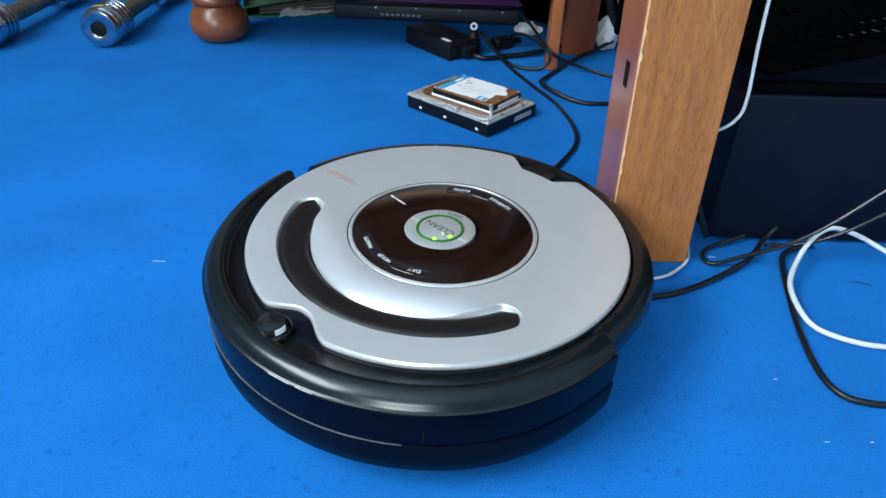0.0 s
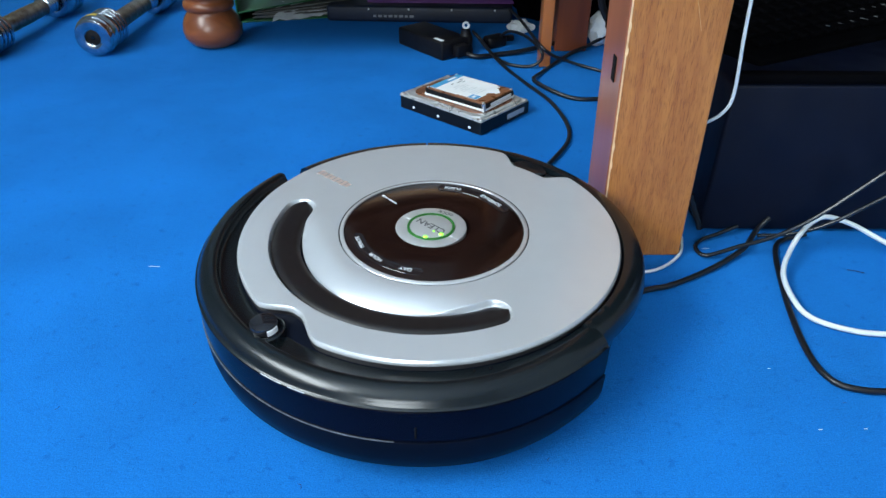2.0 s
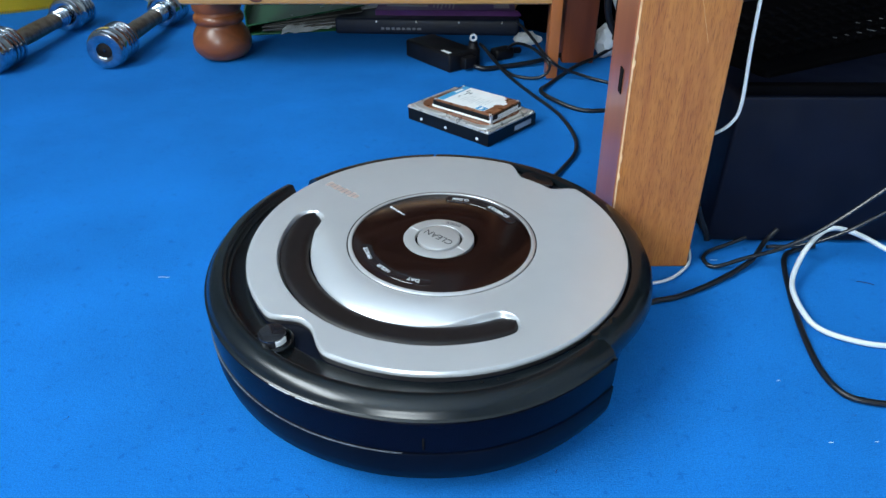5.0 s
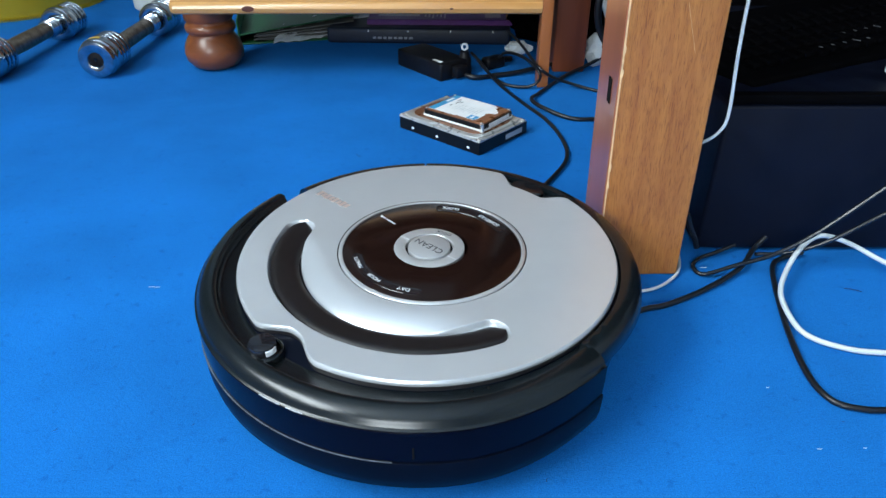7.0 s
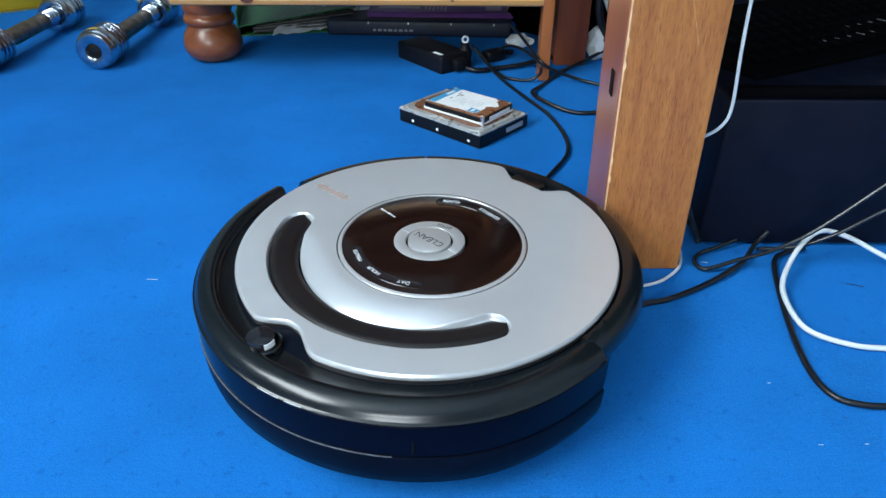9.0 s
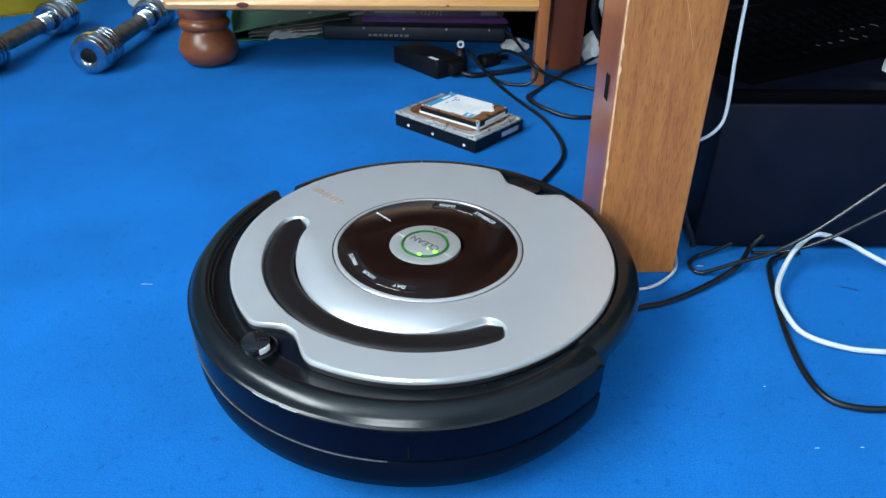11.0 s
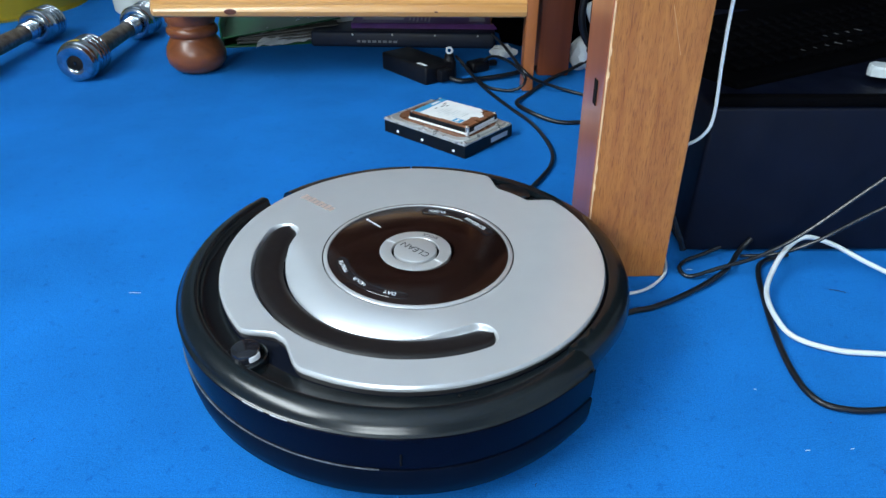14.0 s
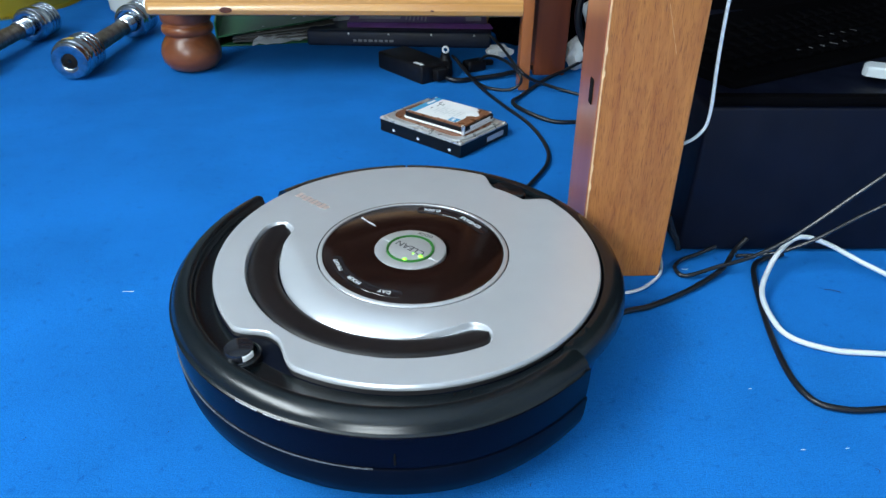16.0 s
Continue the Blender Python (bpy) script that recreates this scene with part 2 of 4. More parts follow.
OFFWHITE = mat("off_white_plastic", (0.6, 0.62, 0.58), 0.45, vary=0.05, vscale=12)
PALE_BLUE = mat("pale_blue_plastic", (0.30, 0.45, 0.58), 0.4, vary=0.08, vscale=30)
GREY_PLASTIC = mat("light_grey_plastic", (0.45, 0.49, 0.52), 0.35, vary=0.08, vscale=40)
FLUFF = mat("pale_lint", (0.6, 0.65, 0.7), 0.9)
LINT_DARK = mat("dark_blue_lint", (0.006, 0.02, 0.08), 0.9)


# ---- mesh helpers ----
def part(name, bm, material, parent=None, label="", smooth=True):
    me = bpy.data.meshes.new(name)
    bmesh.ops.recalc_face_normals(bm, faces=bm.faces)
    bm.to_mesh(me)
    bm.free()
    if smooth:
        me.shade_smooth()
        me.set_sharp_from_angle(angle=radians(38))
    me.materials.append(material)
    ob = new(name, me)
    if parent:
        ob.parent = parent
    if label:
        tagged(ob, label)
    return ob


def empty(name, m, label, category, group="", kind=""):
    ob = new(name)
    ob.matrix_basis = m
    return tagged(ob, label, category, group, kind)


def box(sx, sy, sz, at=(0, 0, 0), bevel=0.0, seg=2, turn=None, bm=None):
    """A bevelled box, its base centred on at."""
    bm = bm or bmesh.new()
    tmp = bmesh.new()
    bmesh.ops.create_cube(tmp, size=1, matrix=Matrix.Diagonal((sx, sy, sz, 1)))
    if bevel:
        bmesh.ops.bevel(tmp, geom=tmp.edges[:], offset=bevel, segments=seg, profile=0.5, affect="EDGES")
    m = Matrix.Translation(at) @ (turn or Matrix()) @ Matrix.Translation((0, 0, sz / 2))
    tmp.transform(m)
    me = bpy.data.meshes.new("tmp")
    tmp.to_mesh(me)
    tmp.free()
    bm.from_mesh(me)
    bpy.data.meshes.remove(me)
    return bm


def lathe(profile, a0=0.0, a1=360.0, n=96, closed=False, bm=None):
    """Turns (r, z) points about z. closed: the profile is a loop; a part turn gets end caps."""
    bm = bm or bmesh.new()
    full = abs(a1 - a0) >= 359.9
    rings = []
    for i in range(n if full else n + 1):
        a = radians(a0 + (a1 - a0) * i / n)
        rings.append([bm.verts.new((r * math.cos(a), r * math.sin(a), z)) for r, z in profile])
    k = len(profile)
    for i in range(len(rings) if full else len(rings) - 1):
        p, q = rings[i], rings[(i + 1) % len(rings)]
        for j in range(k if closed else k - 1):
            bm.faces.new((p[j], q[j], q[(j + 1) % k], p[(j + 1) % k]))
    if closed and not full:
        bm.faces.new(rings[0])
        bm.faces.new(rings[-1])
    if not closed and full:
        for idx in (0, -1):
            if profile[idx][0] > 1e-6:
                bm.faces.new([ring[idx] for ring in rings])
    return bm


def disc(r, z0, z1, bevel=0.0006, n=64):
    return lathe([(r, z0), (r, z1 - bevel), (r - bevel * 0.3, z1 - bevel * 0.3), (r - bevel, z1)], n=n)


def spline(pts, per=8):
    """Catmull-Rom through the points."""
    p = [Vector(q) for q in pts]
    p = [2 * p[0] - p[1], *p, 2 * p[-1] - p[-2]]
    out = []
    for i in range(1, len(p) - 2):
        for j in range(per):
            t = j / per
            a, b, c, d = p[i - 1:i + 3]
            out.append(0.5 * (2 * b + (c - a) * t + (2 * a - 5 * b + 4 * c - d) * t * t + (3 * b - a - 3 * c + d) * t ** 3))
    out.append(p[-2])
    return out


def tube(pts, r, n=10, per=8, bm=None):
    bm = bm or bmesh.new()
    path = spline(pts, per)
    rings, side = [], None
    for i, c in enumerate(path):
        d = (path[min(i + 1, len(path) - 1)] - path[max(i - 1, 0)]).normalized()
        ref = Vector((0, 0, 1)) if abs(d.z) < 0.9 else Vector((1, 0, 0))
        u = d.cross(ref).normalized() if side is None else (side - d * side.dot(d)).normalized()
        side = u
        v = d.cross(u)
        rings.append([bm.verts.new(c + r * (math.cos(2 * math.pi * k / n) * u + math.sin(2 * math.pi * k / n) * v)) for k in range(n)])
    for p, q in zip(rings, rings[1:]):
        for k in range(n):
            bm.faces.new((p[k], p[(k + 1) % n], q[(k + 1) % n], q[k]))
    bm.faces.new(rings[0])
    bm.faces.new(rings[-1])
    return bm


def writing(text, size, material, parent, m, name="lettering", depth=0.00012):
    cu = bpy.data.curves.new("lettering", "FONT")
    cu.body, cu.size, cu.align_x, cu.align_y, cu.extrude = text, size, "CENTER", "CENTER", depth
    tmp = new("tmp", cu)
    me = bpy.data.meshes.new_from_object(tmp.evaluated_get(bpy.context.evaluated_depsgraph_get()))
    bpy.data.objects.remove(tmp)
    bpy.data.curves.remove(cu)
    me.materials.clear()
    me.materials.append(material)
    ob = new(name, me)
    ob.parent = parent
    ob.matrix_basis = m
    return ob


def slab(pts, z0, z1, edge=0.0006):
    """A plate of any outline, its upper edge eased."""
    cx, cy = sum(p[0] for p in pts) / len(pts), sum(p[1] for p in pts) / len(pts)
    bm = bmesh.new()
    rows = []
    for z, inset in ((z0, 0.0), (z1 - edge, 0.0), (z1, edge)):
        row = []
        for x, y in pts:
            d = math.hypot(x - cx, y - cy)
            row.append(bm.verts.new((x - (x - cx) / d * inset, y - (y - cy) / d * inset, z)))
        rows.append(row)
    n = len(pts)
    for p, q in zip(rows, rows[1:]):
        for j in range(n):
            bm.faces.new((p[j], p[(j + 1) % n], q[(j + 1) % n], q[j]))
    bm.faces.new(rows[0][::-1])
    bm.faces.new(rows[-1])
    return bm


def cut_corners(sx, sy, c, steps=3):
    """A rectangle with its corners rounded off by c."""
    pts = []
    for k, (ux, uy) in enumerate(((1, 1), (-1, 1), (-1, -1), (1, -1))):
        for i in range(steps + 1):
            a = radians(90 * k + 90 * i / steps)
            pts.append((ux * (sx / 2 - c) + c * math.cos(a), uy * (sy / 2 - c) + c * math.sin(a)))
    return pts


def smoothstep(a, b, x):
    t = min(1, max(0, (x - a) / (b - a)))
    return t * t * (3 - 2 * t)


# ---- the room ----
X0, X1, Y0, Y1, H = -1.5, 1.8, -3.6, 1.62, 2.5
part("floor", box(X1 - X0 + 0.4, Y1 - Y0 + 0.4, 0.1, ((X0 + X1) / 2, (Y0 + Y1) / 2, -0.1)), CARPET)
tagged(bpy.data.objects["floor"], "bright blue short-pile carpet with pale specks of lint", "carpet", kind="structure")
part("ceiling", box(X1 - X0 + 0.4, Y1 - Y0 + 0.4, 0.1, ((X0 + X1) / 2, (Y0 + Y1) / 2, H)), CEIL)
tagged(bpy.data.objects["ceiling"], "plain white painted ceiling of the room", "ceiling", kind="structure")


def wall(name, bm):
    tagged(part(name, bm, WALL), "plain cool grey painted room wall", "wall", kind="structure")


wall("wall_north", box(X1 - X0 + 0.4, 0.2, H, ((X0 + X1) / 2, Y1 + 0.1, 0)))
wall("wall_east", box(0.2, Y1 - Y0, H, (X1 + 0.1, (Y0 + Y1) / 2, 0)))
WY0, WY1, WZ0, WZ1 = -1.75, -0.15, 1.07, 2.32
west = box(0.2, WY0 - Y0, H, (X0 - 0.1, (Y0 + WY0) / 2, 0))
box(0.2, Y1 - WY1, H, (X0 - 0.1, (Y1 + WY1) / 2, 0), bm=west)
box(0.2, WY1 - WY0, WZ0, (X0 - 0.1, (WY0 + WY1) / 2, 0), bm=west)
box(0.2, WY1 - WY0, H - WZ1, (X0 - 0.1, (WY0 + WY1) / 2, WZ1), bm=west)
wall("wall_west", west)
WX0, WX1, SZ0, SZ1 = -1.40, -0.10, 0.83, 1.93
south = box(WX0 - X0 + 0.2, 0.2, H, ((X0 - 0.2 + WX0) / 2, Y0 - 0.1, 0))
box(X1 + 0.2 - WX1, 0.2, H, ((X1 + 0.2 + WX1) / 2, Y0 - 0.1, 0), bm=south)
box(WX1 - WX0, 0.2, SZ0, ((WX0 + WX1) / 2, Y0 - 0.1, 0), bm=south)
box(WX1 - WX0, 0.2, H - SZ1, ((WX0 + WX1) / 2, Y0 - 0.1, SZ1), bm=south)
wall("wall_south", south)


def window(name, m, width, tall):
    """A two-light window that stands in its opening, along its own y."""
    win = empty(name, m, "white painted window in the room wall", "window", kind="structure")
    half = width / 2
    for sy, sz, cy, cz in ((width, 0.06, 0, 0), (width, 0.06, 0, tall - 0.06), (0.06, tall - 0.13, 0.03 - half, 0.065), (0.06, tall - 0.13, half - 0.03, 0.065), (0.05, tall - 0.13, 0, 0.065)):
        part("window_frame", box(0.06, sy - 0.004, sz, (0, cy, cz), 0.005), WHITE_PAINT, win)
    for side in (-1, 1):
        pane = part("pane", box(0.006, half - 0.10, tall - 0.134, (0, side * half * 0.482, 0.065)), GLASS, win)
        pane.visible_shadow = False


window("window_1", pose(X0 - 0.13, (WY0 + WY1) / 2, WZ0), WY1 - WY0, WZ1 - WZ0)
window("window_2", pose((WX0 + WX1) / 2, Y0 - 0.13, SZ0, 0, 0, 90), WX1 - WX0, SZ1 - SZ0)


# ---- the robot vacuum cleaner ----
FRONT = 229.5


def robot_vacuum():
    ob = empty("robot_vacuum", pose(0.0, 0.0080, 0.0) @ pose(0, 0, 0, 1.0, 0.42, 0) @ pose(0, 0, 0, 0, 0, FRONT) @ Matrix.Diagonal((1, 1, 0.99, 1)), "round silver and black robot vacuum cleaner, on the carpet", "robot vacuum")
    R, TOP = 0.1476, 0.0885
    PX, PY = -0.0016, 0.0017

    def rim(deg):
        d = (deg + 180) % 360 - 180
        front = smoothstep(-11.5, -1.0, d) * (1 - smoothstep(1.0, 13.5, d))
        e = (deg % 360) - 180
        back = smoothstep(-15, -8.5, e) * (1 - smoothstep(5, 15, e))
        return R - 0.0016 * smoothstep(30, 75, d) * (1 - smoothstep(110, 170, d)) - 0.0143 * front - 0.0185 * back

    HR, HW, HA, HX, HY = 0.1100, 0.0109, 65.0, 0.0020, -0.0010

    def handle_distance(r, deg):
        x, y = r * math.cos(radians(deg)) - HX, r * math.sin(radians(deg)) - HY
        r, d = math.hypot(x, y), math.degrees(math.atan2(y, x))
        if abs(d) <= HA:
            return abs(r - HR) - HW
        a = radians(d - math.copysign(HA, d))
        return math.hypot(r * math.cos(a) - HR, r * math.sin(a)) - HW

    def height(r, deg):
        d = abs((deg + 180) % 360 - 180)
        z = TOP + 0.0012 * (1 - (r / R) ** 2)
        z -= 0.0045 * (1 - smoothstep(-0.0002, 0.0018, handle_distance(r, deg)))
        scoop = 1 - smoothstep(HA - 34, HA - 4, d)
        z -= 0.0072 * scoop * min(1, max(0, (r - 0.0765) / 0.0225)) ** 2.2 * (1 - smoothstep(0.1015, 0.1035, r))
        z -= 0.0016 * smoothstep(rim(deg) - 0.0016, rim(deg), r) ** 2
        return z

    # the silver plate, with its notches, handle recess and finger scoop
    bm = bmesh.new()
    n, m = 720, 140
    rings = []
    for i in range(n):
        deg = 360 * i / n
        a, edge = radians(deg), rim(deg)
        along, across = PX * math.cos(a) + PY * math.sin(a), PX * math.sin(a) - PY * math.cos(a)
        hole = along + math.sqrt(0.0744 ** 2 - across ** 2)
        col = []
        for j in range(m + 1):
            r = hole + (edge - hole) * j / m
            col.append(bm.verts.new((r * math.cos(a), r * math.sin(a), height(r, deg))))
        for r, z in ((edge + 0.0002, TOP - 0.0026), (edge - 0.0001, TOP - 0.0040)):
            col.append(bm.verts.new((r * math.cos(a), r * math.sin(a), z)))
        rings.append(col)
    for i in range(n):
        p, q = rings[i], rings[(i + 1) % n]
        for j in range(m + 2):
            bm.faces.new((p[j], q[j], q[j + 1], p[j + 1]))
    part("top_plate", bm, SILVER, ob, "satin silver painted top plate")

    # dark body wall under the plate's edge
    bm = bmesh.new()
    n = 360
    wall = []
    for i in range(n):
        a, e = radians(360 * i / n), rim(360 * i / n)
        wall.append([bm.verts.new((r * math.cos(a), r * math.sin(a), z)) for r, z in ((e - 0.003, TOP - 0.0035), (e - 0.0005, TOP - 0.0036), (e - 0.0003, TOP - 0.0042), (e - 0.0003, TOP - 0.0135))])
    for i in range(n):
        p, q = wall[i], wall[(i + 1) % n]
        for j in range(3):
            bm.faces.new((p[j], q[j], q[j + 1], p[j + 1]))
    part("plate_base", bm, CHANNEL, ob, "black wall under the silver plate")

    # carrying handle lying in its recess
    bm = bmesh.new()
    cols = []
    steps, cross = 150, 12
    for i in range(steps + 1):
        s = -HA - 6.0 + (2 * HA + 12.0) * i / steps
        w = HW - 0.0003
        if abs(s) > HA:
            u = min(1, (abs(s) - HA) / 5.9)
            w *= math.sqrt(max(0.0004, 1 - u * u))
        a = radians(s)
        row = []
        for j in range(cross + 1):
            k = -1 + 2 * j / cross
            z = TOP - 0.0018 + 0.0020 * (0.55 * k + 0.35) - 0.0026 * abs(k) ** 5
            row.append(bm.verts.new(((HR + k * w) * math.cos(a), (HR + k * w) * math.sin(a), z)))
        cols.append(row)
    for p, q in zip(cols, cols[1:]):
        for j in range(cross):
            bm.faces.new((p[j], q[j], q[j + 1], p[j + 1]))
    g = bmesh.ops.extrude_face_region(bm, geom=bm.faces[:])
    for v in g["geom"]:
        if isinstance(v, bmesh.types.BMVert):
            v.co.z = TOP - 0.006
    part("handle", bm, GRIP, ob, "matt black carrying handle, folded flat").location = (HX, HY, 0)

    # body behind, and floor of the channel under the plate
    part("chassis", lathe([(0.060, 0.006), (0.140, 0.006), (0.150, 0.020), (0.150, 0.0795), (0.145, 0.0815), (0.060, 0.0815)], n=128), SHELL_MATT, ob)
    wall_low = [(0.135, 0.005), (0.146, 0.005), (0.150, 0.010), (0.1535, 0.030), (0.1575, 0.056), (0.1600, 0.0672), (0.140, 0.0672)]

    def flared(bm):
        """Draws the rear in a little where it meets the bumper."""
        for v in bm.verts:
            r = math.hypot(v.co.x, v.co.y)
            if r > 0.152:
                f = 1 - smoothstep(88, 114, math.degrees(math.atan2(v.co.y, v.co.x)) % 360)
                v.co.x *= 1 - 0.0034 * f / r
                v.co.y *= 1 - 0.0034 * f / r
        return bm

    def squeezed(bm):
        """Narrows the bumper towards its two ends."""
        for v in bm.verts:
            r, a = math.hypot(v.co.x, v.co.y), math.degrees(math.atan2(v.co.y, v.co.x))
            if r > 0.155:
                f = 0.0050 * smoothstep(48, 86, a) + 0.0016 * smoothstep(15, 60, -a)
                v.co.x *= 1 - f / r
                v.co.y *= 1 - f / r
            if v.co.z > 0.077:
                v.co.z -= 0.0045 * smoothstep(70, 90, a) ** 2 * smoothstep(0.152, 0.164, r)
        return bm

    part("rear_wall", flared(lathe(wall_low, 84.0, 269.5, 110, True)), BAND, ob, "satin black rear side wall")
    rear = [(0.150, 0.0675), (0.1655, 0.0675), (0.1660, 0.070), (0.1650, 0.0770), (0.1620, 0.0825), (0.1570, 0.0856), (0.1520, 0.0866), (0.1485, 0.0862), (0.1480, 0.0840), (0.1480, 0.078), (0.150, 0.078)]
    part("rear_shell", flared(lathe(rear, 84.0, 223.0, 90, True)), SHELL, ob, "black glossy rear shell")
    part("rear_shell", lathe(rear, 223.6, 269.5, 40, True), SHELL, ob)

    # sprung bumper, a little forward of the body
    roll = [(0.1600, 0.0780), (0.1736, 0.0780), (0.1739, 0.0786), (0.1728, 0.0792), (0.1722, 0.0797), (0.1712, 0.0819), (0.1692, 0.0845), (0.1662, 0.0866), (0.1622, 0.0877), (0.1590, 0.0878), (0.1583, 0.0875), (0.1576, 0.0868), (0.1570, 0.0845), (0.1560, 0.0825), (0.1535, 0.0815), (0.1460, 0.0810), (0.1420, 0.0800), (0.1420, 0.0760), (0.1600, 0.0760)]
    b = part("bumper", squeezed(lathe(roll, -84.5, 87.5, 150, True)), SHELL, ob, "glossy black bumper with a rolled top edge")
    band = [(0.1515, 0.0514), (0.1726, 0.0514), (0.1736, 0.0522), (0.1740, 0.0640), (0.1738, 0.0770), (0.1732, 0.0777), (0.1515, 0.0777)]
    w = part("sensor_window", squeezed(lathe(band, -84.3, 87.3, 150, True)), BAND, ob, "dark translucent band round the bumper")
    low = [(0.152, 0.0240), (0.1702, 0.0240), (0.1726, 0.0264), (0.1740, 0.0350), (0.1745, 0.0492), (0.1740, 0.0505), (0.1700, 0.0512), (0.152, 0.0512)]
    s = part("bumper_skirt", squeezed(lathe(low, -84, 87.5, 150, True)), SHELL_MATT, ob, "satin black lower bumper skirt")
    # paler line painted as the highlight on the skirt's top edge
    line = part("seam_highlight", lathe([(0.1738, 0.0509), (0.17452, 0.0510), (0.17448, 0.0512), (0.1736, 0.0513)], -38, 36, 110, True), SEAM_HIGHLIGHT, ob)
    for o in (b, w, s, line):
        o.location = (0.0056, -0.0009, 0)
    # pale dashes painted for the reflections along the bumper's upper edge
    for a0, a1 in ((7, 12.5), (14, 18)):
        part("edge_glint", lathe([(0.1738, 0.0783), (0.1743, 0.0786), (0.1738, 0.0790)], a0, a1, 12, True), EDGE_GLINT, ob).location = (0.0056, -0.0009, 0)
    for deg in (40.3,):
        a = radians(deg)
        part("bumper_clip", box(0.0010, 0.0012, 0.010, (0.1742 * math.cos(a) + 0.0056, 0.1742 * math.sin(a) - 0.0009, 0.0555), 0.0003, 1, Matrix.Rotation(a, 4, "Z")), GROOVE, ob)

    # infrared dome in the front notch
    dome = lathe([(0.0104, 0.076), (0.0104, 0.0838), (0.0100, 0.0846), (0.0094, 0.0850), (0.0093, 0.0896), (0.0088, 0.0908), (0.0076, 0.0913), (0.0, 0.0914)], n=48)
    d = part("sensor_dome", dome, CLEAR, ob, "smoked clear round sensor dome")
    c = part("sensor_collar", lathe([(0.0142, 0.070), (0.0140, 0.0822), (0.0132, 0.0850), (0.0120, 0.0858), (0.0110, 0.0852), (0.0106, 0.0835)], n=48), SHELL, ob)
    lens = part("lens_ring", lathe([(0.0105, 0.0815), (0.0112, 0.0830), (0.0112, 0.0842), (0.0105, 0.0846)], n=48, closed=True), CLEAR, ob, "clear ring at the foot of the dome")
    # pale strip imitates the light that gathers at the dome's side
    glint = part("dome_glint", lathe([(0.0094, 0.0856), (0.0097, 0.0858), (0.0097, 0.0896), (0.0093, 0.0900)], 66, 116, 16, True), GLINT_PALE, ob, "pale curved strip standing in for the dome's glint")
    d.location = c.location = lens.location = glint.location = (0.1556, -0.0048, 0)
    # bin release in the rear notch
    rb = part("release_button", lathe([(0.0125, 0.078), (0.0125, 0.0848), (0.0115, 0.0860), (0.006, 0.0855), (0, 0.0848)], n=36), SHELL, ob, "glossy black bin release button")
    rb.matrix_basis = pose(-0.1395, -0.003, 0) @ Matrix.Diagonal((0.75, 1.35, 1, 1))

    # control panel
    ring = part("panel_ring", lathe([(0.0701, 0.086), (0.0701, 0.0900), (0.0704, 0.0903), (0.0712, 0.0903), (0.0728, 0.0900), (0.0734, 0.0895), (0.0736, 0.086)], n=128, closed=True), SILVER_TRIM, ob, "thin bright silver ring round the panel")
    panel = part("control_panel", lathe([(0.0699, 0.086), (0.0699, 0.0893), (0.0692, 0.0898), (0.0284, 0.0896), (0.0284, 0.086)], n=128), PANEL, ob, "glossy dark brown control panel")
    ring.location = panel.location = (PX, PY, 0)
    part("groove", lathe([(0.0710, 0.085), (0.0710, 0.0876), (0.0770, 0.0876), (0.0770, 0.085)], n=128, closed=True), GROOVE, ob).location = (PX, PY, 0)
    part("dock_button", lathe([(0.0187, 0.085), (0.0187, 0.0895), (0.0190, 0.0898), (0.0270, 0.0901), (0.0278, 0.0897), (0.0280, 0.085)], n=96, closed=True), BUTTON, ob, "pale silver ring button")
    part("groove", lathe([(0.0160, 0.084), (0.0160, 0.0869), (0.0188, 0.0869), (0.0188, 0.084)], n=64, closed=True), GROOVE, ob)
    clean = part("clean_button", disc(0.0168, 0.085, 0.0906, 0.0010), BUTTON, ob, "pale silver push button marked CLEAN")
    writing("CLEAN", 0.0088, PRINT_GREY, clean, pose(0.0, 0, 0.0907, 0, 0, -90))
    for deg in (-82, 90):
        a = radians(deg)
        part("button_split", box(0.0086, 0.0007, 0.0004, (0.0233 * math.cos(a), 0.0233 * math.sin(a), 0.0898), 0, 1, Matrix.Rotation(a, 4, "Z")), PRINT_WHITE, ob)

    def place(r, deg, turn, z=0.0915):
        a = radians(deg - FRONT)
        return pose(r * math.cos(a), r * math.sin(a), z, 0, 0, deg - FRONT + turn)

    for text, r, deg, turn, size in (("DAY", 0.0590, 251, -90, 0.0048), ("HOUR", 0.0592, 225, -90, 0.0046), ("MINUTE", 0.0600, 202, -90, 0.0044), ("CLOCK", 0.0625, 76, 90, 0.0044), ("SCHEDULE", 0.0620, 41, 90, 0.0048)):
        writing(text, size, PRINT_WHITE, panel, place(r, deg, turn, 0.0900))
    writing("DOCK", 0.0046, PRINT_GREY, ob, place(0.0232, 60, 90, 0.0901))
    # the two raised button strips, round-ended
    for a0, a1, r0 in ((190, 264, 0.0594), (22, 88, 0.0622)):
        w, steps = 0.0044, 40
        bm = bmesh.new()
        rows = []
        for i in range(steps + 1):
            u = i / steps
            a = radians(a0 - FRONT + (a1 - a0) * u)
            end = min(u, 1 - u) * steps / 2.0
            k = w * (math.sqrt(1 - (1 - end) ** 2) if end < 1 else 1.0) + 0.0002
            rows.append([bm.verts.new(((r0 + q * k) * math.cos(a), (r0 + q * k) * math.sin(a), z)) for q, z in ((-1, 0.0896), (-0.92, 0.0900), (-0.78, 0.0901), (-0.66, 0.08985), (0.66, 0.08985), (0.78, 0.0901), (0.92, 0.0900), (1, 0.0896))])
